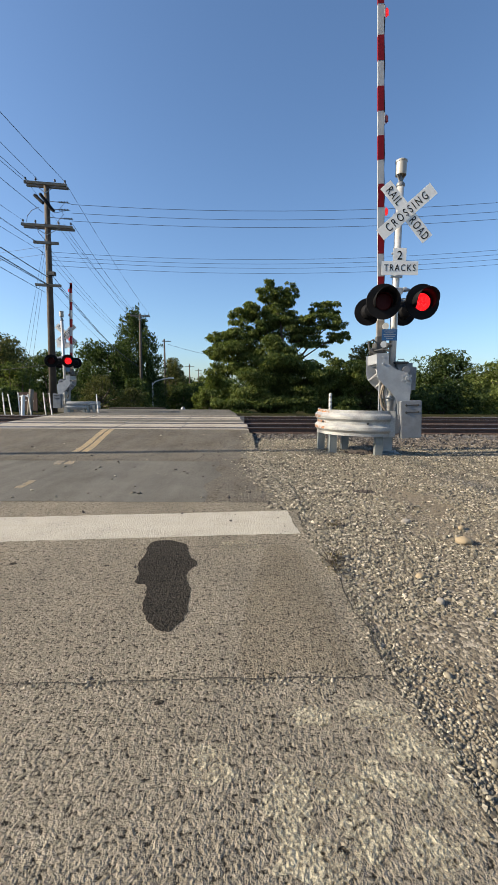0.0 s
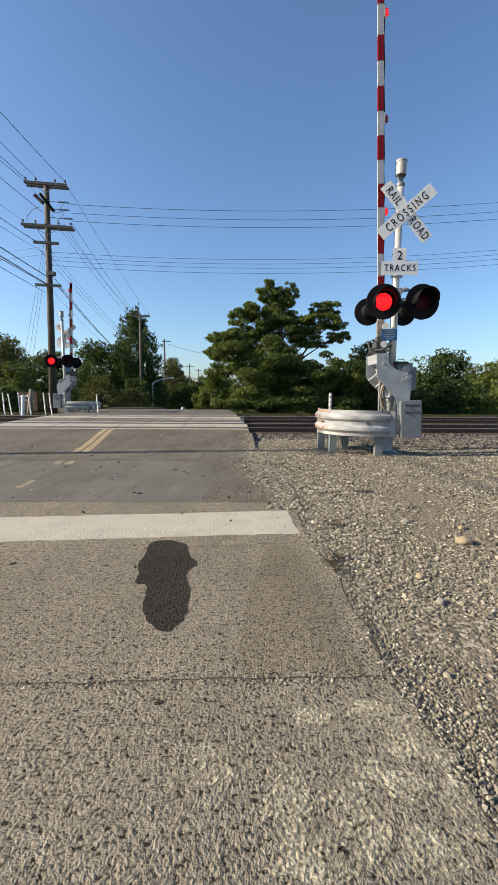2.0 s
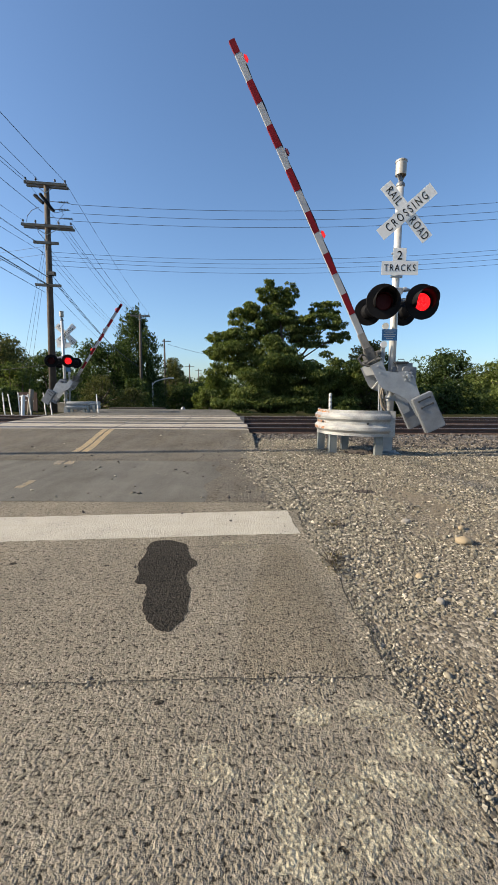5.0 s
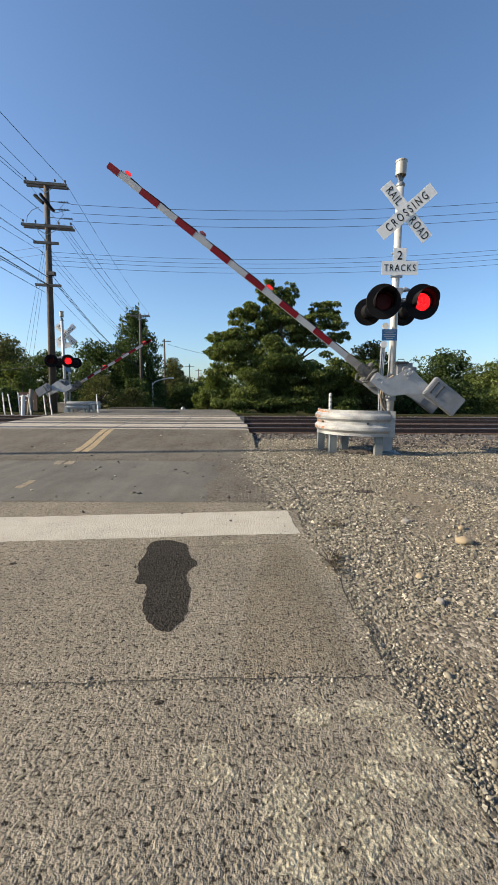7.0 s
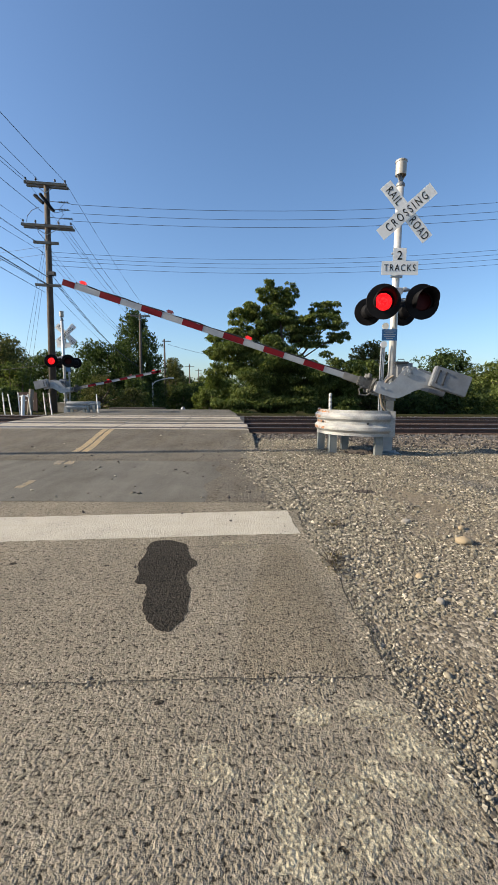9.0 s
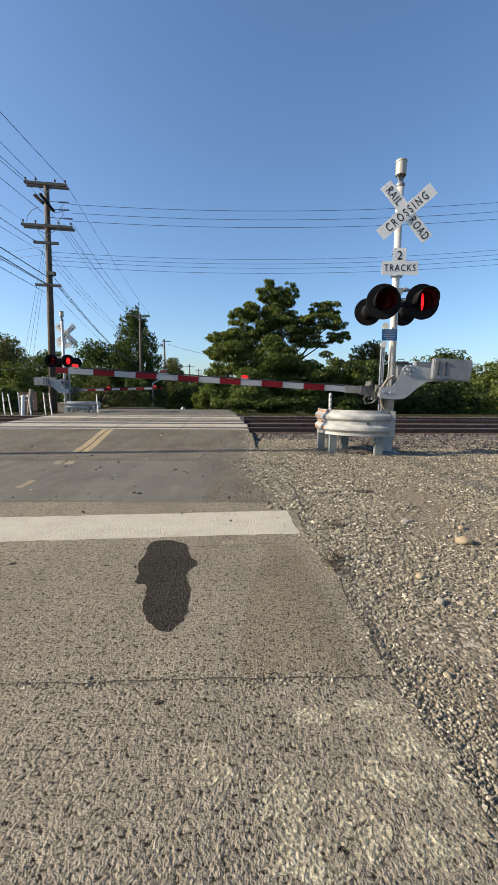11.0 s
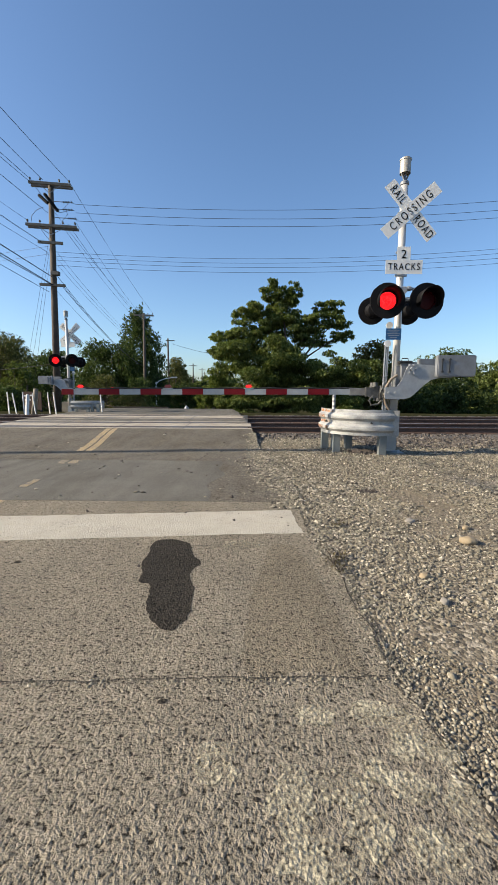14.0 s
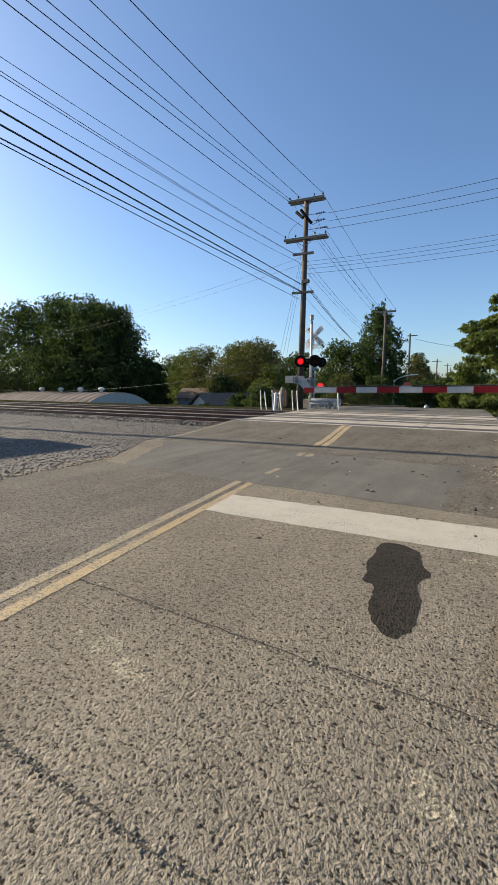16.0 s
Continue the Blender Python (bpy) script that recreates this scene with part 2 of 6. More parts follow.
def box(bm, c, s, rot=None, bevel=0.0):
    """A box at centre c with sizes s, edges bevelled."""
    r = bmesh.ops.create_cube(bm, size=1.0)
    vs = r["verts"]
    bmesh.ops.scale(bm, vec=s, verts=vs)
    if bevel:
        es = list({e for v in vs for e in v.link_edges})
        vs = list({v for f in bmesh.ops.bevel(bm, geom=es, offset=bevel, segments=2, affect="EDGES")["faces"] for v in f.verts} | {v for v in vs if v.is_valid})
    if rot is not None:
        bmesh.ops.transform(bm, matrix=rot, verts=vs)
    bmesh.ops.translate(bm, vec=c, verts=vs)
    return bm


def rod(bm, a, b, r1, r2=None, seg=12, cap=True):
    """A tapered rod from a to b."""
    a, b = Vector(a), Vector(b)
    d = b - a
    r = bmesh.ops.create_cone(bm, cap_ends=cap, segments=seg, radius1=r1, radius2=r1 if r2 is None else r2, depth=d.length)
    m = Matrix.Translation((a + b) / 2) @ d.to_track_quat("Z", "Y").to_matrix().to_4x4()
    bmesh.ops.transform(bm, matrix=m, verts=r["verts"])
    return bm


def lathe(bm, profile, m, seg=28):
    """Turns a profile of (radius, height) about z, placed by m; closed where a radius is 0."""
    rings = []
    for r, h in profile:
        if r <= 1e-6:
            rings.append([bm.verts.new(m @ Vector((0, 0, h)))])
        else:
            rings.append([bm.verts.new(m @ Vector((r * math.cos(2 * math.pi * i / seg), r * math.sin(2 * math.pi * i / seg), h))) for i in range(seg)])
    for a, b in zip(rings, rings[1:]):
        for i in range(seg):
            j = (i + 1) % seg
            if len(a) == 1 and len(b) == 1:
                continue
            if len(a) == 1:
                bm.faces.new((a[0], b[i], b[j]))
            elif len(b) == 1:
                bm.faces.new((a[i], a[j], b[0]))
            else:
                bm.faces.new((a[i], a[j], b[j], b[i]))
    return bm


def tube(bm, pts, r, seg=8):
    """A round tube through points."""
    pts = [Vector(p) for p in pts]
    rings = []
    for i, p in enumerate(pts):
        d = (pts[min(i + 1, len(pts) - 1)] - pts[max(i - 1, 0)]).normalized()
        u = d.cross(Vector((0.13, 0.27, 1))).normalized()
        v = d.cross(u)
        rings.append([bm.verts.new(p + (u * math.cos(2 * math.pi * k / seg) + v * math.sin(2 * math.pi * k / seg)) * r) for k in range(seg)])
    for a, b in zip(rings, rings[1:]):
        for k in range(seg):
            bm.faces.new((a[k], a[(k + 1) % seg], b[(k + 1) % seg], b[k]))
    return bm


def extrude_outline(bm, outline, y0, y1):
    """A plate with an outline of (x, z) points, from y0 to y1."""
    a = [bm.verts.new((x, y0, z)) for x, z in outline]
    b = [bm.verts.new((x, y1, z)) for x, z in outline]
    bm.faces.new(a)
    bm.faces.new(b[::-1])
    n = len(a)
    for i in range(n):
        bm.faces.new((a[i], b[i], b[(i + 1) % n], a[(i + 1) % n]))
    bmesh.ops.recalc_face_normals(bm, faces=bm.faces)
    return bm


def text_mesh(name, body, size, material, parent, m, depth=0.002, space=1.0, sx=1.0):
    cu = bpy.data.curves.new(name, "FONT")
    cu.body, cu.size, cu.align_x, cu.align_y, cu.extrude, cu.space_character = body, size, "CENTER", "CENTER", depth, space
    cu.offset = size * 0.004
    tmp = bpy.data.objects.new(name, cu)
    me = bpy.data.meshes.new_from_object(tmp)
    bpy.data.objects.remove(tmp)
    bpy.data.curves.remove(cu)
    me.transform(Matrix.Diagonal((sx, 1, 1, 1)))
    me.materials.clear()
    me.materials.append(material)
    ob = new(name, me)
    ob.parent = parent
    ob.matrix_basis = m
    return ob


def soup(name, verts, faces, material, parent=None, smooth=False):
    me = bpy.data.meshes.new(name)
    me.vertices.add(len(verts))
    me.vertices.foreach_set("co", np.asarray(verts, np.float32).ravel())
    n = faces.shape[1]
    me.loops.add(faces.size)
    me.loops.foreach_set("vertex_index", faces.astype(np.int32).ravel())
    me.polygons.add(len(faces))
    me.polygons.foreach_set("loop_start", np.arange(0, faces.size, n, dtype=np.int32))
    me.polygons.foreach_set("loop_total", np.full(len(faces), n, np.int32))
    me.update(calc_edges=True)
    me.validate()
    me.polygons.foreach_set("use_smooth", np.full(len(faces), bool(smooth)))
    me.materials.append(material)
    ob = new(name, me)
    ob.parent = parent
    return ob


def spins(rng, n):
    """n random rotation matrices."""
    q = rng.normal(size=(n, 4))
    q /= np.linalg.norm(q, axis=1)[:, None]
    w, x, y, z = q.T
    return np.stack([np.stack([1 - 2 * (y * y + z * z), 2 * (x * y - z * w), 2 * (x * z + y * w)], -1),
                     np.stack([2 * (x * y + z * w), 1 - 2 * (x * x + z * z), 2 * (y * z - x * w)], -1),
                     np.stack([2 * (x * z - y * w), 2 * (y * z + x * w), 1 - 2 * (x * x + y * y)], -1)], -2)


# ---------------------------------------------------------------- ground
RAILS = (11.1, 12.55, 14.6, 16.05)
HEAD = 0.125


def smoothstep(a, b, v):
    k = np.clip((v - a) / (b - a), 0, 1)
    return k * k * (3 - 2 * k)


def land(x, y):
    """Height of the bare ground."""
    x, y = np.asarray(x, float), np.asarray(y, float)
    drop = -2.2 * smoothstep(20.5, 36.0, y) - 0.5 * smoothstep(40, 120, y)
    lump = 0.009 * np.sin(1.7 * x + 0.6 * y) * np.sin(1.1 * y - 0.4 * x) * smoothstep(0.7, 2.0, np.abs(x + 2.4) - 2.2)
    bed = -0.075 * smoothstep(10.72, 10.98, y) * (1 - smoothstep(16.2, 16.5, y))
    return drop + lump + bed - 0.012


def road_z(x, y):
    y = np.asarray(y, float)
    hump = HEAD * smoothstep(7.6, 10.5, y) * (1 - smoothstep(21.0, 30.0, y))
    return hump - 2.2 * smoothstep(22.0, 37.0, y) - 0.5 * smoothstep(40, 120, y) + 0.0 * np.asarray(x)


RIGHT_Y = (-30, -2, 0.9, 1.45, 1.75, 2.3, 2.65, 3.1, 4.2, 5.05, 6.4, 8.3, 11.2, 18.5, 40, 160)
RIGHT_X = (2.6, 0.85, 0.645, 0.58, 0.55, 0.56, 0.49, 0.44, 0.45, 0.42, 0.22, 0.06, -0.02, -0.62, -3.3, -18.6)
LEFT_Y = (-30, 0, 2.5, 4.1, 5.0, 6.1, 9.6, 12.7, 18.5, 40, 160)
LEFT_X = (-1.6, -5.0, -5.15, -5.25, -5.7, -6.5, -7.1, -7.5, -8.2, -9.6, -24.6)


def right_edge(y):
    return float(np.interp(y, RIGHT_Y, RIGHT_X)) + 0.03 * noise.noise((0, y * 3.1, 0)) + 0.022 * noise.noise((3, y * 11, 0)) + 0.012 * noise.noise((5, y * 31, 0))


def left_edge(y):
    return float(np.interp(y, LEFT_Y, LEFT_X)) + 0.10 * noise.noise((7, y * 0.9, 0)) + 0.03 * noise.noise((9, y * 5, 0))


def build_ground():
    def lines(near, far, step):
        v = list(np.arange(-near, near + 0.01, step))
        out, s, a = [], step, near
        while a < far:
            s *= 1.35
            a += s
            out.append(a)
        return np.array([-o for o in out[::-1]] + v + out)
    xs, ys = lines(14, 1500, 0.35), lines(14, 1500, 0.35) + 10
    X, Y = np.meshgrid(xs, ys)
    Z = land(X, Y)
    lo = np.array([left_edge(y) for y in ys])[:, None]
    hi = np.array([right_edge(y) for y in ys])[:, None]
    under = smoothstep(0.36, 0.75, np.minimum(X - lo, hi - X))
    Z = Z + under * (np.minimum(road_z(X, Y), Z) - 0.08 - Z)
    v = np.stack([X, Y, Z], -1).reshape(-1, 3)
    nx, ny = len(xs), len(ys)
    i = (np.arange(ny - 1)[:, None] * nx + np.arange(nx - 1)).ravel()
    f = np.stack([i, i + 1, i + nx + 1, i + nx], -1)
    g = soup("ground", v, f, M_GROUND, None, True)
    g.data.materials.append(M_FAR_GROUND)
    g.data.materials.append(M_GREY_GROUND)
    cy = v[f].mean(1)[:, 1]
    g.data.polygons.foreach_set("material_index", np.where(cy > 17.4, 1, np.where((v[f].mean(1)[:, 0] < -5.6) | (cy > 9.6) | ((cy > 8.3) & (v[f].mean(1)[:, 0] > 2.4)), 2, 0)).astype(np.int32))
    tagged(g, "tan gravelly earth shoulder with sandy patches", "ground", kind="structure")


def strip(name, y0, y1, lo, hi, material, lift, step=0.1, cols=10, thick=0.0):
    """A strip of road surface between two edge functions of y."""
    ys = np.linspace(y0, y1, max(2, int((y1 - y0) / step) + 1))
    v, f = [], []
    for y in ys:
        a, b = lo(y), hi(y)
        for k in range(cols + 1):
            x = a + (b - a) * k / cols
            v.append((x, y, float(road_z(x, y)) + lift))
    n = cols + 1
    for r in range(len(ys) - 1):
        for k in range(cols):
            f.append((r * n + k, r * n + k + 1, (r + 1) * n + k + 1, (r + 1) * n + k))
    v = np.array(v)
    if thick:
        m = len(v)
        low = v.copy()
        low[:, 2] -= thick
        v = np.concatenate([v, low])
        L = len(ys)
        for r in range(L - 1):
            f.append((r * n, (r + 1) * n, (r + 1) * n + m, r * n + m))
            f.append((r * n + cols, r * n + cols + m, (r + 1) * n + cols + m, (r + 1) * n + cols))
    return soup(name, v, np.array(f), material)


def build_road():
    tagged(strip("road", -30, 10.5, left_edge, right_edge, M_ROAD, 0.0, 0.06, 12, 0.09),
           "coarse grey-brown chip-seal asphalt road with broken edge", "road", kind="structure")
    tagged(strip("road", 13.02, 14.14, left_edge, right_edge, M_PATCH, 0.0, 0.1, 6, 0.09),
           "dark asphalt between the two tracks", "road", kind="structure")
    tagged(strip("road", 16.6, 150, left_edge, right_edge, M_PATCH, 0.0, 0.5, 6, 0.09),
           "grey asphalt road falling away beyond the tracks", "road", kind="structure")
    tagged(strip("road_patch", 3.98, 6.4, lambda y: left_edge(y) + 0.5 + 0.2 * noise.noise((1, y * 2, 0)),
                 lambda y: -0.45 + 0.16 * noise.noise((7, y * 1.6, 0)), M_PATCH, 0.0025, 0.1, 8),
           "smooth dark asphalt repair patch across the road", "patch", kind="structure")
    tagged(strip("road_lane", -6, 4.02, left_edge, lambda y: -1.83 - 0.106 * (y + 2.2) * (1 + 0.0 * y) + 0.02 * noise.noise((3, y * 4, 0)), M_LANE, 0.0012, 0.1, 8),
           "older darker grey asphalt of the opposite lane", "road", kind="structure")
    tagged(strip("road_edge", 3.98, 6.4, lambda y: -0.75, lambda y: right_edge(y) - 0.03, M_FINE, 0.0012, 0.1, 6),
           "worn brown asphalt along the road edge", "road", kind="structure")
    tagged(strip("road_approach", 6.37, 10.5, lambda y: left_edge(y) + 0.15, lambda y: right_edge(y) - 0.03, M_FINE, 0.003, 0.1, 8),
           "worn brownish asphalt approach before the tracks", "road", kind="structure")


build_ground()
build_road()


def quad_sheet(name, corners, material, lift, cuts=12, ragged=0.0):
    """A thin painted sheet between four corners on the road, with ragged edges."""
    a, b, c, d = [Vector((*p, 0)) for p in corners]
    v, f = [], []
    n = cuts
    for j in range(n + 1):
        for i in range(n + 1):
            s, t = i / n, j / n
            p = a.lerp(b, s).lerp(d.lerp(c, s), t)
            if ragged and (i in (0, n) or j in (0, n)):
                p += Vector((noise.noise(p * 9), noise.noise(p * 9 + Vector((5, 0, 0))), 0)) * ragged
            v.append((p.x, p.y, float(road_z(p.x, p.y)) + lift))
    for j in range(n):
        for i in range(n):
            k = j * (n + 1) + i
            f.append((k, k + 1, k + n + 2, k + n + 1))
    return soup(name, np.array(v), np.array(f), material)


def blob_sheet(name, outline, material, lift, seed=0, rough=0.012):
    """A flat patch with a soft uneven outline about its middle."""
    pts = [Vector((*p, 0)) for p in outline]
    n = len(pts)
    fine = []
    for i in range(n):
        p0, p1, p2, p3 = pts[i - 1], pts[i], pts[(i + 1) % n], pts[(i + 2) % n]
        for k in range(8):
            t = k / 8
            q = 0.5 * (2 * p1 + (p2 - p0) * t + (2 * p0 - 5 * p1 + 4 * p2 - p3) * t * t + (3 * p1 - p0 - 3 * p2 + p3) * t ** 3)
            q += Vector((noise.noise(q * 25 + Vector((seed, 0, 0))), noise.noise(q * 25 + Vector((0, seed, 9))), 0)) * rough
            fine.append(q)
    bm = bmesh.new()
    bm.faces.new([bm.verts.new((q.x, q.y, float(road_z(q.x, q.y)) + lift)) for q in fine])
    bmesh.ops.triangulate(bm, faces=bm.faces)
    return part(name, bm, material)


tagged(quad_sheet("stop_line", ((-2.34, 2.83), (0.405, 3.09), (0.36, 3.71), (-2.47, 3.42)), M_WHITE_LINE, 0.0025, 30, 0.02),
       "worn white stop line painted across the lane", "stop line", kind="structure")
for name_y, off in (("yellow_line", 0.0), ("yellow_line", -0.165)):
    tagged(quad_sheet(name_y, ((-1.575 + off, -2.2), (-1.485 + off, -2.2), (-2.46 + off, 3.98), (-2.545 + off, 3.98)), M_YELLOW if off == 0 else M_YELLOW_PALE, 0.0027, 30, 0.012),
           "faded double yellow centre line on the asphalt", "road marking", kind="structure")
    tagged(quad_sheet(name_y, ((-3.02 + off, 7.3), (-2.9 + off, 7.3), (-3.42 + off, 10.4), (-3.55 + off, 10.4)), M_YELLOW, 0.0045, 20, 0.03),
           "faded double yellow centre line before the tracks", "road marking", kind="structure")
    tagged(quad_sheet(name_y, ((-2.78 + off, 6.05), (-2.66 + off, 6.05), (-2.79 + off, 6.75), (-2.91 + off, 6.75)), M_YELLOW_FAINT, 0.0027, 14, 0.03),
           "worn remnant of yellow centre line", "road marking", kind="structure")
tagged(quad_sheet("yellow_line", ((-2.65, 4.52), (-2.56, 4.52), (-2.60, 4.95), (-2.69, 4.95)), M_YELLOW_FAINT, 0.0042, 14, 0.03),
       "worn remnant of yellow centre line", "road marking", kind="structure")
tagged(blob_sheet("road_repair", ((-0.02, 1.49), (0.22, 1.5), (0.45, 1.5), (0.43, 1.8), (0.41, 2.2), (0.35, 2.6), (0.29, 2.82), (0.14, 2.8), (0.06, 2.4), (0.0, 2.0)), M_REPAIR, 0.0016, 31, 0.03),
       "finer darker asphalt along the road edge", "patch", kind="structure")
for k, (x, y, w) in enumerate(((-0.315, 1.33, 0.022), (0.18, 2.35, 0.014), (0.24, 2.3, 0.01), (-0.13, 1.75, 0.012), (0.09, 1.27, 0.012), (-1.5, 2.5, 0.03), (0.24, 0.86, 0.016), (-1.2, 1.1, 0.012), (0.02, 0.98, 0.012))):
    tagged(blob_sheet("pit", [(x + w * 0.8 * math.cos(a), y + w * 0.6 * math.sin(a)) for a in (0, 1.3, 2.6, 3.9, 5.1)], M_DARK_ASPHALT, 0.0023, 40 + k, 0.008), "small dark pit in the asphalt", "pit", kind="structure")
# near-black lobed patch lying flush on the lane
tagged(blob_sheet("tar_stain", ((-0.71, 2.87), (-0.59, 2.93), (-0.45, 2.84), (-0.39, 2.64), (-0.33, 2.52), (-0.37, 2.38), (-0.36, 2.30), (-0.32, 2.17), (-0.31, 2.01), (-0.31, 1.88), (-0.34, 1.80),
                               (-0.37, 1.76), (-0.43, 1.79), (-0.49, 1.86), (-0.54, 1.98), (-0.56, 2.13), (-0.58, 2.21), (-0.65, 2.25), (-0.66, 2.36), (-0.70, 2.50), (-0.70, 2.67)), M_DARK_ASPHALT, 0.002),
       "dark lobed patch on the asphalt", "stain", kind="structure")



def crack(name, pts, width, label, lift=0.0024, jag=0.02, seed=0):
    """A wandering dark crack through points in plan."""
    pts = [Vector((*q, 0)) for q in pts]
    fine = []
    for a, b in zip(pts, pts[1:]):
        n = max(2, int((b - a).length / 0.035))
        fine += [a.lerp(b, k / n) for k in range(n)]
    fine.append(pts[-1])
    v, f = [], []
    for k, q in enumerate(fine):
        d = (fine[min(k + 1, len(fine) - 1)] - fine[max(k - 1, 0)]).normalized()
        nrm = Vector((-d.y, d.x, 0))
        q = q + nrm * (noise.noise((k * 0.21, seed, 0)) * jag + noise.noise((k * 0.9, seed, 5)) * jag * 0.4)
        w = width * (0.55 + 0.7 * abs(noise.noise((k * 0.4, seed, 9))))
        for s in (-1, 1):
            w2 = q + nrm * s * w
            v.append((w2.x, w2.y, float(road_z(w2.x, w2.y)) + lift))
    for k in range(len(fine) - 1):
        f.append((2 * k, 2 * k + 1, 2 * k + 3, 2 * k + 2))
    return tagged(soup(name, np.array(v), np.array(f), M_TAR), label, "crack", kind="structure")


crack("road_joint", ((-2.2, 1.38), (-1.6, 1.39), (-0.9, 1.42), (-0.2, 1.45), (0.54, 1.475)), 0.0055, "dark open joint across the asphalt", seed=1)
crack("road_joint", ((-2.6, 0.52), (-1.7, 0.545), (-1.0, 0.57), (-0.5, 0.60), (0.1, 0.63), (0.6, 0.64)), 0.004, "dark open joint across the asphalt", seed=2)
crack("road_crack", [(right_edge(y) - 0.012, y) for y in np.linspace(2.45, 1.5, 14)], 0.006, "dark crack along the broken road edge", 0.0024, 0.008, 3)
crack("road_crack", [(right_edge(y) - 0.01, y) for y in np.linspace(1.44, 0.75, 12)], 0.006, "dark crack along the broken road edge", 0.0024, 0.008, 4)
crack("road_crack", ((-0.87, 6.35), (-0.82, 6.7), (-0.75, 7.15)), 0.02, "dark crack in the asphalt near the tracks", 0.0043, 0.05, 5)
crack("road_crack", ((-2.35, 6.4), (-2.0, 6.75), (-1.6, 6.95)), 0.012, "dark crack in the asphalt near the tracks", 0.0043, 0.05, 6)
crack("road_crack", ((-3.9, 6.46), (-2.2, 6.5), (-0.9, 6.43)), 0.008, "thin dark crack in the asphalt near the tracks", 0.0043, 0.05, 7)
crack("road_crack", ((-0.7, 2.78), (-0.4, 2.80), (0.05, 2.83), (0.35, 2.9)), 0.004, "thin crack below the stop line", 0.0046, 0.04, 8)


def residue_mat():
    k = Mat("pale_sandy_residue", 0.95, 0, 0.2)
    c = k.ramp(k.noise(30, 3), [(0.3, (0.36, 0.322, 0.232)), (0.7, (0.47, 0.425, 0.315))])
    k.color(c)
    n = k.math("ADD", k.math("MULTIPLY", k.noise(7.0, 4), 0.5), k.math("MULTIPLY", k.noise(84.0, 3), 0.6))
    k.link(k.ramp(n, [(0.465, (0, 0, 0)), (0.62, (0.85, 0.85, 0.85))]), k.b.inputs["Alpha"])
    k.bump(k.noise(78.0, 2.5), 0.9, 0.028)
    return k.m


M_RESIDUE = residue_mat()
# worn strokes of old lettering: middle, half width, half length
STROKES = ((0.42, 1.29, 0.055, 0.055), (0.50, 1.24, 0.05, 0.07), (0.56, 1.15, 0.07, 0.035), (0.47, 1.16, 0.03, 0.05), (0.61, 1.10, 0.03, 0.03), (-0.10, 1.09, 0.05, 0.06),
           (0.12, 0.97, 0.05, 0.10), (0.26, 1.02, 0.06, 0.05), (0.37, 1.06, 0.04, 0.03), (0.45, 1.02, 0.06, 0.035), (0.58, 0.97, 0.04, 0.06), (0.30, 0.90, 0.05, 0.05), (0.22, 1.27, 0.06, 0.04),
           (0.46, 0.86, 0.06, 0.05), (-0.06, 2.83, 0.12, 0.06), (0.17, 0.84, 0.08, 0.04), (-1.45, 1.05, 0.12, 0.05), (-1.2, 1.0, 0.1, 0.04))
for k, (x, y, w, h) in enumerate(STROKES):
    pts = [(x + w * 1.25 * math.cos(i * 0.785) + 0.01 * math.sin(3 * i + k), y + h * 1.25 * math.sin(i * 0.785) + 0.008 * math.cos(2 * i + k)) for i in range(8)]
    tagged(blob_sheet("sandy_residue", pts, M_RESIDUE, 0.0022 + 0.0002 * (k % 4), 20 + k, 0.03), "pale sandy residue worn into the asphalt", "stain", kind="structure")

# ---------------------------------------------------------------- tracks
TRACK_SKEW = 0.8


def rail_profile():
    return [(-0.07, 0.0), (0.07, 0.0), (0.07, 0.012), (0.012, 0.03), (0.01, 0.11), (0.034, 0.12), (0.036, 0.148), (0.03, 0.155),
            (-0.03, 0.155), (-0.036, 0.148), (-0.034, 0.12), (-0.01, 0.11), (-0.012, 0.03), (-0.07, 0.012)]


def build_tracks():
    for k, pair in enumerate((RAILS[:2], RAILS[2:])):
        mid = sum(pair) / 2
        tr = thing("railway_track", pose(0, mid, 0, 0, 0, TRACK_SKEW), "dark rusty steel railway track on ballast", "railway track", "two tracks", "structure")
        for y in pair:
            bm = bmesh.new()
            prof = rail_profile()
            a = [bm.verts.new((-160, y - mid + p, HEAD - 0.155 + z)) for p, z in prof]
            b = [bm.verts.new((160, y - mid + p, HEAD - 0.155 + z)) for p, z in prof]
            for i in range(len(a)):
                bm.faces.new((a[i], a[(i + 1) % len(a)], b[(i + 1) % len(a)], b[i]))
            bmesh.ops.recalc_face_normals(bm, faces=bm.faces)
            rail = part("rail", bm, M_RAIL, tr)
            bm = bmesh.new()
            box(bm, (0, y - mid, HEAD + 0.002), (320, 0.05, 0.004))
            part("rail_head", bm, M_RAIL_TOP, rail, "polished steel running surface")
        bm = bmesh.new()
        box(bm, (0, 0, 0), (0.23, 2.6, 0.18), None, 0.01)
        tie = part("tie", bm, M_TIE, tr)
        tie.location = (-7.9, 0, HEAD - 0.155 - 0.092)
        for i in range(150):
            x = -45 + i * 0.52
            if -7.7 < x < 0.1:
                continue
            o = new("tie", tie.data)
            o.parent = tr
            o.location = (x, random.uniform(-0.04, 0.04), HEAD - 0.155 - 0.092)
            o.rotation_euler = (0, 0, random.uniform(-0.02, 0.02))


build_tracks()


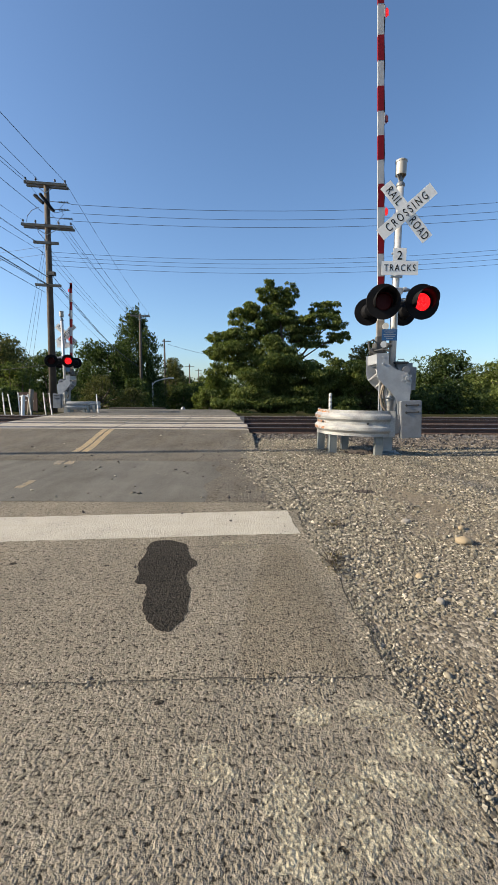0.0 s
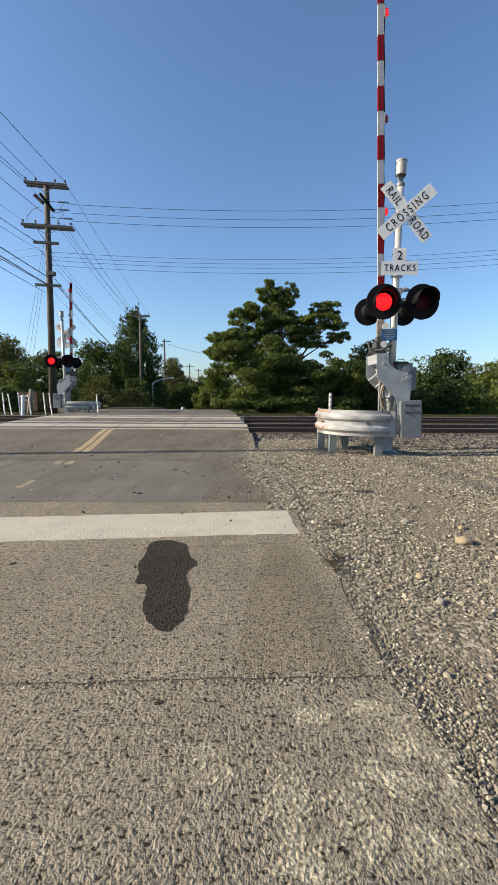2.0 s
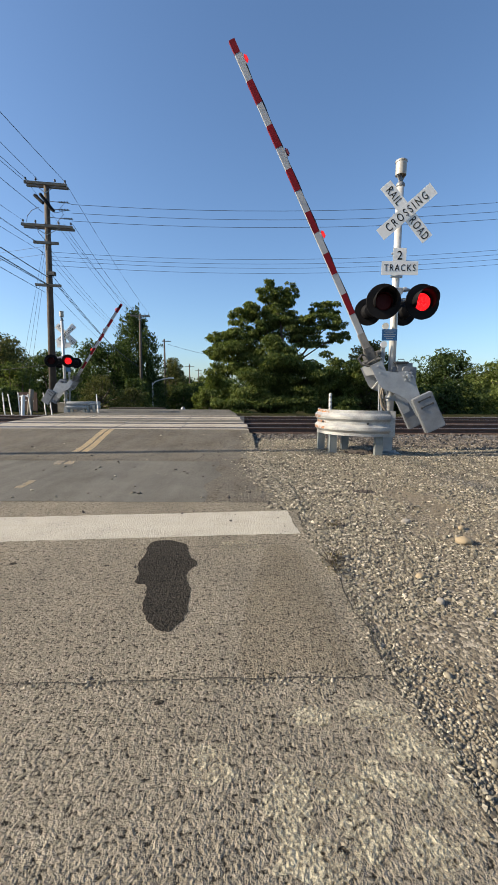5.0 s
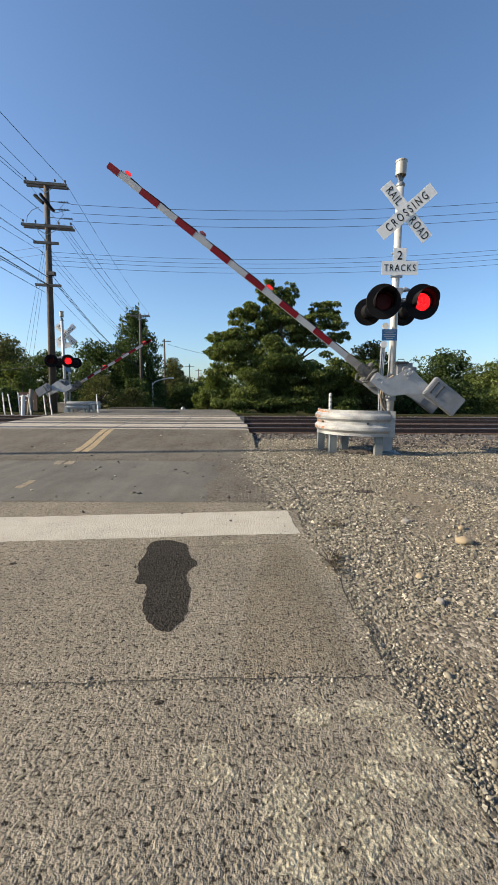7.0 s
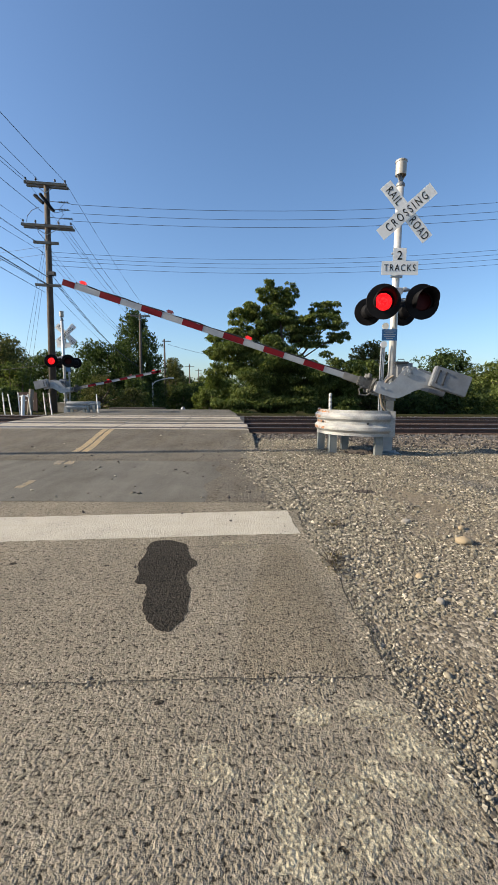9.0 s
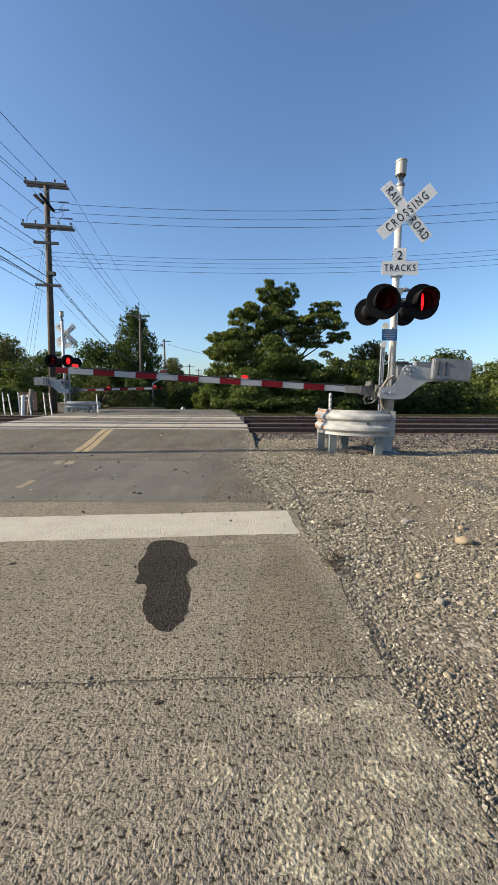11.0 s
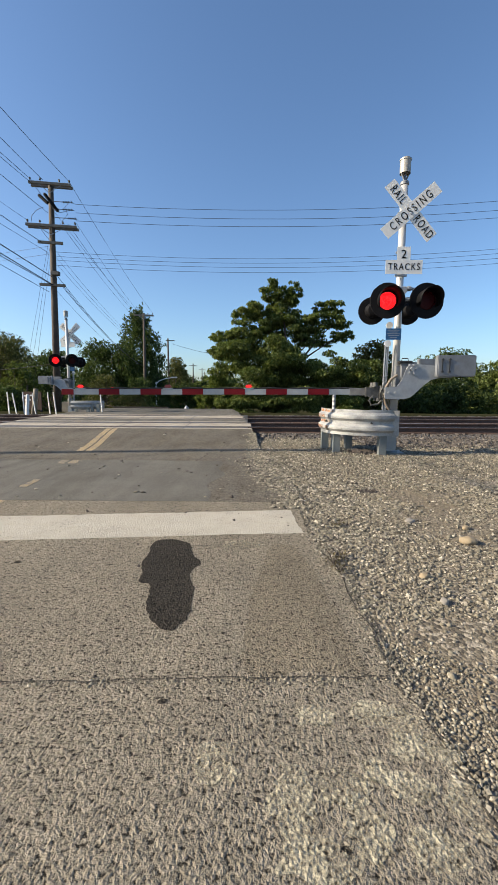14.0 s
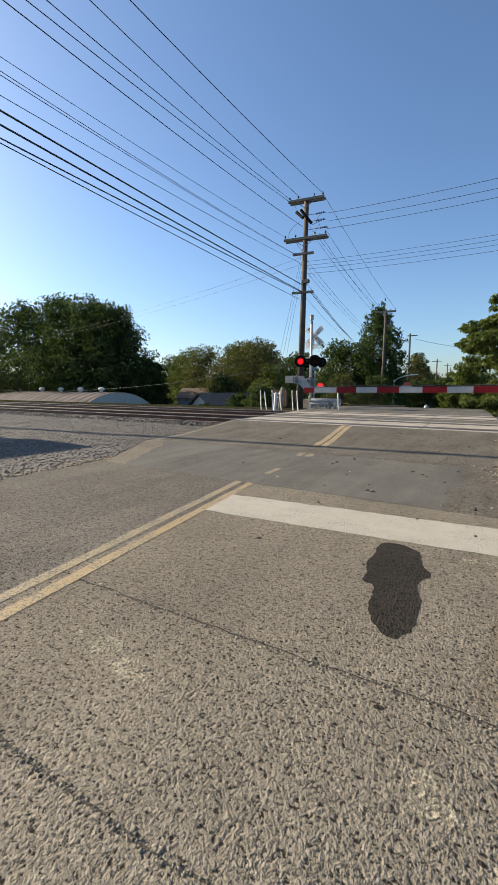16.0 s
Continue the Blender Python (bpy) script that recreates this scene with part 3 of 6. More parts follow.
def build_panels():
    rows = ((10.5, 10.86), (11.3, 12.34), (12.76, 13.1), (14.06, 14.4), (14.8, 15.84), (16.25, 16.62))
    cr = thing("crossing_surface", pose(0, 0, 0, 0, 0, 0), "pale weathered concrete crossing panels set between rails", "crossing panels", kind="structure")
    for y0, y1 in rows:
        a, b = float(np.interp(y0, LEFT_Y, LEFT_X)), float(np.interp(y0, RIGHT_Y, RIGHT_X))
        n = 4
        w = (b - a) / n
        bm = bmesh.new()
        box(bm, (0, 0, 0), (w - 0.012, y1 - y0, 0.22), None, 0.012)
        proto = part("panel", bm, M_CONCRETE, cr)
        skew = math.tan(radians(TRACK_SKEW))
        for i in range(n):
            o = proto if i == 0 else new("panel", proto.data)
            o.parent = cr
            x = a + w * (i + 0.5)
            o.location = (x, (y0 + y1) / 2 + x * skew, HEAD - 0.11 + random.uniform(-0.004, 0.004))
            o.rotation_euler = (0, 0, radians(TRACK_SKEW))
    bm = bmesh.new()
    box(bm, (-3.8, 13.55, HEAD - 0.031), (7.3, 6.0, 0.05), Matrix.Rotation(radians(TRACK_SKEW), 4, "Z"))
    part("flangeway_bed", bm, M_IRON, cr, "dark rubber flangeway filler")


build_panels()

# ---------------------------------------------------------------- crossing signals


def letters_on(parent, words, size, m_of, gap):
    """Letters of a sign as one mesh, centred."""
    return text_mesh("lettering", words, size, M_INK, parent, m_of, 0.0015, gap, 0.92)


def crossbuck(sig, x, y, z, turn, facing):
    """Two crossed blades with their words; facing -1 looks to -y, 1 to +y."""
    back = 0 if facing < 0 else 180
    for ang, words, lift in ((41.0, ("CROSSING",), 0.012), (-49.0, ("RAIL", "ROAD"), 0.0)):
        bm = bmesh.new()
        box(bm, (0, 0, 0), (1.13, 0.004, 0.21), None, 0.0015)
        b = part("crossbuck_blade", bm, M_SIGN, sig, "white crossbuck blade with black letters")
        b.matrix_basis = pose(x, y + facing * lift, z) @ pose(0, 0, 0, 0, 0, back) @ pose(0, 0, 0, 0, -ang - turn, 0)
        for w, off in zip(words, (0,) if len(words) == 1 else (-0.335, 0.335)):
            text_mesh("lettering", w, 0.19, M_INK, b, pose(off, -0.0035, -0.005, 90, 0, 0), 0.001, 1.5 if len(words) == 1 else 1.25, 0.68)
    for dz in (0.06, -0.05):
        bm = bmesh.new()
        rod(bm, (x + 0.01, y + facing * 0.02, z + dz), (x + 0.01, y - facing * 0.10, z + dz), 0.018)
        part("bolt", bm, M_GALV, sig)


def lamp_unit(sig, m, lit, k=1.0):
    """A flashing light: black backing disc, hood, bowl and a turning LED panel."""
    bm = bmesh.new()
    lathe(bm, [(0.155, -0.012), (0.30, -0.012), (0.305, -0.004), (0.305, 0.004), (0.30, 0.012), (0.165, 0.012), (0.165, 0.06), (0.16, 0.13), (0.12, 0.20), (0.0, 0.215)], pose(0, 0, 0, -90, 0, 0), 40)
    lamp = part("signal_light", bm, M_BLACK, sig, "round black backing with deep hood")
    lamp.matrix_basis = m @ Matrix.Diagonal((k, k, k, 1))
    bm = bmesh.new()
    seg = 26
    ring = []
    for i in range(seg + 1):
        a = radians(-35 + 250 * i / seg)
        depth = 0.30 * (0.35 + 0.65 * max(0.0, math.sin(math.pi * i / seg)) ** 0.5)
        c, s = math.cos(a), math.sin(a)
        ring.append([bm.verts.new((r * c, -d, r * s)) for r, d in ((0.185, 0.008), (0.195, depth), (0.187, depth), (0.177, 0.008))])
    for a, b in zip(ring, ring[1:]):
        for k in range(4):
            bm.faces.new((a[k], b[k], b[(k + 1) % 4], a[(k + 1) % 4]))
    for e in (ring[0], ring[-1]):
        bm.faces.new(e)
    bmesh.ops.recalc_face_normals(bm, faces=bm.faces)
    part("hood", bm, M_BLACK, lamp, "", True)
    bm = bmesh.new()
    lathe(bm, [(0.0, 0.030), (0.07, 0.027), (0.12, 0.018), (0.143, 0.007), (0.15, 0.0), (0.143, -0.007), (0.12, -0.012), (0.0, -0.015)], pose(0, 0, 0, 90, 0, 0), 32)
    for f in bm.faces:
        f.material_index = 0 if f.calc_center_median().y < 0 else 1
    led = part("led_panel", bm, M_LED, lamp, "round red LED panel", True)
    led.data.materials.append(M_LENS_OFF)
    led.matrix_basis = pose(0, 0.012, 0, 0, 0, 0 if lit else 180)
    return lamp, led


def gate_arm(sig, m, length, stripes, first, pitch, width):
    """The arm assembly about its pivot: S-shaped side plates, counterweights, striped arm with lamps."""
    plate = [(-0.42, -0.31), (-0.225, -0.30), (-0.14, -0.18), (-0.09, -0.03), (-0.03, 0.06), (0.06, 0.09), (0.18, 0.075), (0.49, 0.05), (0.72, 0.0), (0.72, -0.14),
             (0.49, -0.155), (0.355, -0.185), (0.22, -0.29), (0.08, -0.43), (0.0, -0.49), (-0.09, -0.51), (-0.42, -0.51)]
    bm = bmesh.new()
    extrude_outline(bm, plate, -0.20, -0.188)
    arm = part("gate_arm", bm, M_GALV, sig, "galvanised gate arm assembly with striped boom")
    arm.matrix_basis = m
    bm = bmesh.new()
    extrude_outline(bm, plate, 0.44, 0.452)
    part("side_plate", bm, M_GALV, arm)
    for y, w in ((-0.262, 0.12), (0.515, 0.12)):
        bm = bmesh.new()
        box(bm, (0.725, y, 0.045), (0.645, w, 0.355), None, 0.014)
        cw = part("counterweight", bm, M_GALV_DARK, arm, "heavy grey steel counterweight")
        for xs in (0.48, 0.60):
            bm = bmesh.new()
            s = -1 if y < 0 else 1
            box(bm, (xs, y + s * (w / 2 + 0.004), 0.05), (0.022, 0.008, 0.20), None, 0.003)
            for dz in (-0.1, 0.1):
                rod(bm, (xs, y + s * (w / 2), 0.05 + dz), (xs, y + s * (w / 2 + 0.02), 0.05 + dz), 0.02, seg=8)
            part("slot_bolt", bm, M_IRON, cw)
    bm = bmesh.new()
    for k in range(6):
        a = k * math.pi / 3
        rod(bm, (0.02 + 0.075 * math.cos(a), -0.185, 0.0 + 0.075 * math.sin(a)), (0.02 + 0.075 * math.cos(a), -0.225, 0.075 * math.sin(a)), 0.02, seg=8)
    rod(bm, (0.02, -0.185, 0), (0.02, -0.235, 0), 0.032, seg=12)
    part("hub_bolts", bm, M_GALV, arm)
    bm = bmesh.new()
    for x in (-0.36, -0.24):
        rod(bm, (x, -0.213, -0.40), (x, 0.462, -0.40), 0.02, seg=10)
    box(bm, (-0.33, 0.126, -0.48), (0.16, 0.61, 0.016))
    box(bm, (-0.41, 0.126, -0.40), (0.014, 0.61, 0.17))
    part("end_channel", bm, M_GALV, arm)
    bm = bmesh.new()
    for a_, b_ in (((-0.2, -0.19, -0.33), (0.02, 0.44, -0.46)), ((-0.2, 0.44, -0.33), (0.02, -0.19, -0.46)), ((-0.05, -0.19, -0.30), (0.15, 0.44, -0.33)), ((-0.05, 0.44, -0.30), (0.15, -0.19, -0.33))):
        rod(bm, a_, b_, 0.017, seg=6)
    part("cross_brace", bm, M_MAST, arm)
    bm = bmesh.new()
    box(bm, (-0.57, -0.01, -0.39), (0.30, 0.11, 0.16), None, 0.01)
    for x in (-0.66, -0.58, -0.50):
        for z in (-0.33, -0.45):
            rod(bm, (x, -0.075, z), (x, 0.06, z), 0.018, seg=8)
    for x, y, z in ((-0.47, -0.12, -0.33), (-0.47, 0.1, -0.45), (-0.46, 0.25, -0.38), (-0.46, 0.36, -0.42)):
        rod(bm, (x, y, z - 0.05), (x, y, z + 0.05), 0.024, 0.02, 8)
    tube(bm, [(-0.47, 0.3, -0.5), (-0.50, 0.1, -0.54), (-0.47, -0.1, -0.52), (-0.49, -0.16, -0.40), (-0.45, -0.18, -0.28)], 0.014, 6)
    box(bm, (-0.53, 0.02, -0.30), (0.15, 0.2, 0.035), None, 0.008)
    box(bm, (-0.53, 0.02, -0.475), (0.17, 0.22, 0.03), None, 0.008)
    for y in (-0.07, 0.1):
        rod(bm, (-0.56, y, -0.30), (-0.56, y, -0.225), 0.045, 0.04, 12)
        rod(bm, (-0.50, y, -0.49), (-0.50, y, -0.55), 0.035, 0.03, 10)
    tube(bm, [(-0.6, -0.06, -0.46), (-0.66, -0.08, -0.54), (-0.62, -0.08, -0.62), (-0.5, -0.08, -0.6), (-0.42, -0.1, -0.5)], 0.018, 8)
    part("shear_bracket", bm, M_BRACKET, arm, "bolted breakaway bracket")
    bm = bmesh.new()
    box(bm, (-0.76, 0, -0.3875), (0.46, 0.058, 0.128), None, 0.006)
    part("boom_sleeve", bm, M_SLEEVE, arm, "weathered grey steel sleeve holding the boom")
    bm = bmesh.new()
    z0 = -0.39
    L = length
    a, b = 0.048, 0.052
    for x0, x1 in ((-L, -0.55),):
        prof = [(-0.022, -a), (0.022, -a), (0.022, b), (-0.022, b)]
        v0 = [bm.verts.new((x0, y, z0 + z * 0.95)) for y, z in prof]
        v1 = [bm.verts.new((x1, y, z0 + z)) for y, z in prof]
        for i in range(4):
            bm.faces.new((v0[i], v0[(i + 1) % 4], v1[(i + 1) % 4], v1[i]))
        bm.faces.new(v0)
        bm.faces.new(v1[::-1])
    bmesh.ops.recalc_face_normals(bm, faces=bm.faces)
    boom = part("boom", bm, M_ARM_WHITE, arm, "white gate boom with red stripes")
    for i in range(stripes + 1):
        c, w = (first + pitch * i, width) if i < stripes else (L - 0.105, 0.215)
        bm = bmesh.new()
        box(bm, (-c, 0, z0 + 0.0025), (w, 0.049, (a + b) * 0.985))
        part("red_stripe", bm, M_ARM_RED, boom)
    bm = bmesh.new()
    tube(bm, [(-L + 0.2 + (L - 0.8) * k / 24, 0.02, z0 + b + 0.012 + 0.008 * math.sin(k * 2.1)) for k in range(25)], 0.012, 6)
    part("lamp_cable", bm, M_WIRE, boom)
    for x, mt in ((L - 0.33, M_ARM_LAMP), (L * 0.69, M_ARM_LAMP_DIM), (L * 0.455, M_ARM_LAMP)):
        bm = bmesh.new()
        box(bm, (-x, 0, z0 + b + 0.045), (0.13, 0.05, 0.06), None, 0.02)
        l = part("arm_lamp", bm, mt, boom, "small red warning lamp")
        bm = bmesh.new()
        box(bm, (-x, 0, z0 + b + 0.01), (0.18, 0.055, 0.018), None, 0.004)
        part("lamp_base", bm, M_GALV, l)
    for o in (arm, *arm.children_recursive):
        o.data.transform(Matrix.Translation((0.064, 0, 0.064)))
    return arm


def crossing_signal(base, label, arm_len, arm_first, lamp_side, both, pivot, sign_x, sign_z, mx, top, lamp_z, lamp_xs, aim=0):
    """A mast at mx with its bell, signs, lamps and gate; top is the mast's height."""
    sig = thing("crossing_signal", base, label, "railway crossing signal", "crossing signals")
    bm = bmesh.new()
    rod(bm, (mx, 0, 0.2), (mx, 0, top), 0.064, 0.06, 24)
    part("mast", bm, M_MAST, sig, "silver painted steel mast", True)
    bm = bmesh.new()
    box(bm, (mx, 0.05, -0.03), (0.42, 0.42, 0.1), None, 0.02)
    part("footing", bm, M_GREEN_POST, sig)
    bm = bmesh.new()
    box(bm, (mx - 0.04, 0.04, 0.22), (0.2, 0.22, 0.34), None, 0.02)
    for sx in (-1, 1):
        for sy in (-1, 1):
            rod(bm, (mx - 0.04 + 0.13 * sx, 0.04 + 0.14 * sy, -0.01), (mx - 0.04 + 0.13 * sx, 0.04 + 0.14 * sy, 0.07), 0.018, seg=8)
    part("junction_base", bm, M_GALV, sig)
    bm = bmesh.new()
    lathe(bm, [(0.0, 0.17), (0.078, 0.165), (0.078, 0.145), (0.088, 0.14), (0.088, 0.335), (0.096, 0.34), (0.096, 0.362), (0.07, 0.38), (0.0, 0.385)], pose(mx, 0, top))
    bell = part("bell", bm, M_BELL, sig, "grey electronic bell")
    bm = bmesh.new()
    lathe(bm, [(0.0, 0.02), (0.06, 0.02), (0.072, 0.0), (0.072, -0.035), (0.06, -0.045), (0.0, -0.045)], pose(mx, 0, top), 20)
    for sx in (-1, 1):
        tube(bm, [(mx + 0.02 * sx, 0.02 * sx, top + 0.01), (mx + 0.03 * sx, 0.02 * sx, top + 0.06), (mx + 0.075 * sx, 0.02 * sx, top + 0.16)], 0.014, 6)
    rod(bm, (mx, 0, top), (mx, 0, top + 0.17), 0.02, seg=8)
    part("bell_bracket", bm, M_GALV_DARK, bell)
    for f in ((-1, 1) if both else (-1,)):
        crossbuck(sig, sign_x, -0.12 if f < 0 else -0.10, sign_z, 0.0, f)
        if f > 0:
            continue
        bm = bmesh.new()
        box(bm, (mx + 0.008, f * 0.11, 3.385), (0.225, 0.004, 0.245), None, 0.0015)
        p = part("count_plate", bm, M_SIGN, sig, "small white plate with the number 2")
        t = pose(mx + 0.008, f * 0.1135, 3.38, 90, 0, 0 if f < 0 else 180)
        text_mesh("numeral", "2", 0.2, M_INK, p, t, 0.001, 1, 0.95)
        bm = bmesh.new()
        box(bm, (mx + 0.018, f * 0.114, 3.18), (0.62, 0.004, 0.225), None, 0.0015)
        p = part("tracks_plate", bm, M_SIGN, sig, "white plate with black letters")
        text_mesh("lettering", "TRACKS", 0.155, M_INK, p, pose(mx + 0.018, f * 0.1175, 3.18, 90, 0, 0 if f < 0 else 180), 0.001, 1.3, 0.78)
        for z in (sign_z - 0.03, 3.42, 3.05):
            bm = bmesh.new()
            box(bm, (mx - 0.02, f * 0.085, z), (0.2, 0.03, 0.035), None, 0.004)
            part("sign_bracket", bm, M_GALV, sig)
    # lamp brackets: curved pipes with clamps at the mast and couplings at the lamps
    lz = lamp_z - 2.57
    bm = bmesh.new()
    x0, x1 = lamp_xs[0], lamp_xs[1]
    for y, dz in ((-0.2, 0.0), (0.22, -0.06)):
        tube(bm, [(x0, y, 2.68 + lz + dz), (x0 + 0.05, y, 2.76 + lz + dz), (mx - 0.1, y, 2.80 + lz + dz), (mx, y, 2.81 + lz + dz), (mx + 0.12, y, 2.80 + lz + dz), (x1 - 0.06, y, 2.77 + lz + dz), (x1, y, 2.68 + lz + dz)], 0.026)
        for x in (mx - 0.09, mx + 0.09):
            rod(bm, (x - 0.025, y, 2.80 + lz + dz), (x + 0.025, y, 2.80 + lz + dz), 0.042, seg=10)
    rod(bm, (mx, -0.24, 2.76 + lz), (mx, 0.24, 2.76 + lz), 0.05)
    rod(bm, (mx, 0, 2.6 + lz), (mx, 0, 2.85 + lz), 0.10, seg=18)
    for z in (2.64, 2.81):
        rod(bm, (mx - 0.13, -0.07, z + lz), (mx + 0.13, -0.07, z + lz), 0.016, seg=8)
    part("lamp_bracket", bm, M_GALV, sig)
    leds = []
    for x, yaw in ((lamp_xs[0], -3), (lamp_xs[1], 3)):
        for f in (-1, 1):
            xx = x if f == lamp_side else x - 0.05
            lamp, led = lamp_unit(sig, pose(xx, f * 0.36, lamp_z if f == lamp_side else lamp_z - 0.03, 0, 0, (0 if f < 0 else 180) + yaw + aim), False, 0.94 if f == lamp_side else 0.80)
            if f == lamp_side:
                leds.append(led)
    if lamp_side > 0:
        leds.reverse()
    # small plates and conduits on the mast
    bm = bmesh.new()
    box(bm, (mx - 0.1, -0.105, 2.08), (0.265, 0.004, 0.19), None, 0.0015)
    p = part("notice_plate", bm, M_BLUE, sig, "small blue notice plate with white lines")
    for k, (w, z) in enumerate(((0.2, 0.065), (0.14, 0.035), (0.21, 0.005), (0.19, -0.025), (0.12, -0.06))):
        bm = bmesh.new()
        box(bm, (mx - 0.1, -0.1085, 2.08 + z), (w, 0.002, 0.009))
        part("text_bar", bm, M_GALV, p)
    for x, z in ((mx - 0.172, 2.228), (mx - 0.188, 1.922)):
        bm = bmesh.new()
        rod(bm, (x, -0.10, z), (x, -0.06, z), 0.058, 0.05, 20)
        part("conduit_cap", bm, M_SIGN, sig)
    bm = bmesh.new()
    for dx in (mx - 0.185, mx - 0.215, mx - 0.16):
        tube(bm, [(dx, -0.06, 1.9), (dx - 0.005, -0.05, 1.5), (dx, -0.03, 1.0), (dx + 0.03, 0, 0.45)], 0.012, 6)
    for k in range(9):
        rod(bm, (mx - 0.225, -0.055, 1.05 + 0.1 * k), (mx - 0.155, -0.055, 1.08 + 0.1 * k), 0.006, seg=6)
    part("conduit_rack", bm, M_GALV, sig)
    # mechanism housing
    bm = bmesh.new()
    px_, pz_ = pivot[0], pivot[2]
    box(bm, (px_ + 0.07, 0.0, pz_ - 0.08), (0.42, 0.33, 0.54), None, 0.07)
    rod(bm, (px_ + 0.064, -0.21, pz_ + 0.064), (px_ + 0.064, 0.42, pz_ + 0.064), 0.06, seg=20)
    mech = part("gate_mechanism", bm, M_GALV_DARK, sig, "grey gate drive housing")
    bm = bmesh.new()
    box(bm, (px_ - 0.0, -0.03, pz_ + 0.19), (0.24, 0.27, 0.035), None, 0.012)
    tube(bm, [(px_ - 0.06, -0.1, pz_ + 0.2), (px_ - 0.05, -0.1, pz_ + 0.25), (px_ + 0.05, -0.1, pz_ + 0.25), (px_ + 0.06, -0.1, pz_ + 0.2)], 0.008, 6)
    part("lid", bm, M_IRON, mech)
    bm = bmesh.new()
    tube(bm, [(0.10, -0.13, 1.38), (-0.01, -0.14, 1.31), (-0.09, -0.14, 1.18), (-0.115, -0.14, 1.03), (-0.08, -0.14, 0.88), (0.0, -0.13, 0.77), (0.09, -0.12, 0.69), (0.12, -0.08, 0.5)], 0.023, 8)
    part("flexible_conduit", bm, M_CABLE_TAN, sig, "tan flexible conduit", True)
    bm = bmesh.new()
    tube(bm, [(0.06, -0.10, 1.36), (-0.03, -0.11, 1.24), (-0.06, -0.11, 1.10), (-0.03, -0.11, 0.95), (0.0, -0.1, 0.8), (0.0, -0.08, 0.55)], 0.016, 8)
    part("flexible_conduit", bm, M_CABLE_TAN, sig, "tan flexible conduit", True)
    for z in (0.95, 0.65):
        bm = bmesh.new()
        rod(bm, (mx, 0, z), (mx, 0, z + 0.09), 0.09, seg=20)
        rod(bm, (-0.1, -0.09, z + 0.045), (0.12, -0.09, z + 0.045), 0.014, seg=8)
        part("clamp", bm, M_GALV, sig)
    arm = gate_arm(sig, pose(*pivot), arm_len + 0.064, 6 if arm_len > 5.5 else 5, arm_first + 0.064, 0.742, 0.37)
    return sig, arm, leds


NEAR = pose(2.41, 7.35, 0)
FAR = pose(-8.4, 18.9, -0.03, 0, 0, 180)
NEAR_PIVOT, FAR_PIVOT = (0.23, -0.02, 1.42), (0.0, 0.02, 1.45)
near_sig, near_arm, near_leds = crossing_signal(NEAR, "silver railway crossing signal with crossbuck, red flashers and striped gate", 6.03, 1.475, -1, False, NEAR_PIVOT, 0.192, 4.07, 0.108, 4.555, 2.58, (-0.20, 0.437))
far_sig, far_arm, far_leds = crossing_signal(FAR, "distant silver crossing signal with its striped gate beyond the tracks", 4.42, 1.2, 1, True, FAR_PIVOT, -0.10, 3.65, 0.0, 4.27, 2.43, (-0.35, 0.40), 19)

# ---------------------------------------------------------------- guard rails


def w_beam(bm, path, z0, h=0.31):
    """Corrugated guard beam along a plan path."""
    prof = [(0.01, 0.0), (0.01, 0.045), (0.055, 0.085), (0.058, 0.11), (0.055, 0.14), (0.01, 0.18), (0.01, 0.22), (0.055, 0.26), (0.058, 0.29), (0.055, 0.315), (0.01, 0.355), (0.01, 0.40)]
    k = h / 0.40
    n = len(path)
    rows = []
    for i, p in enumerate(path):
        p = Vector(p)
        d = (Vector(path[min(i + 1, n - 1)]) - Vector(path[max(i - 1, 0)])).normalized()
        out = Vector((d.y, -d.x))
        rows.append(([bm.verts.new((p.x + out.x * o, p.y + out.y * o, z0 + z * k)) for o, z in prof],
                     [bm.verts.new((p.x + out.x * (o - 0.008), p.y + out.y * (o - 0.008), z0 + z * k)) for o, z in prof]))
    for (a, ai), (b, bi) in zip(rows, rows[1:]):
        for j in range(len(prof) - 1):
            bm.faces.new((a[j], b[j], b[j + 1], a[j + 1]))
            bm.faces.new((ai[j], ai[j + 1], bi[j + 1], bi[j]))
        bm.faces.new((a[0], ai[0], bi[0], b[0]))
        bm.faces.new((a[-1], b[-1], bi[-1], ai[-1]))
    bmesh.ops.recalc_face_normals(bm, faces=bm.faces)
    return bm


def arc(cx, cy, r, a0, a1, n=26):
    return [(cx + r * math.cos(radians(a0 + (a1 - a0) * i / n)), cy + r * math.sin(radians(a0 + (a1 - a0) * i / n))) for i in range(n + 1)]


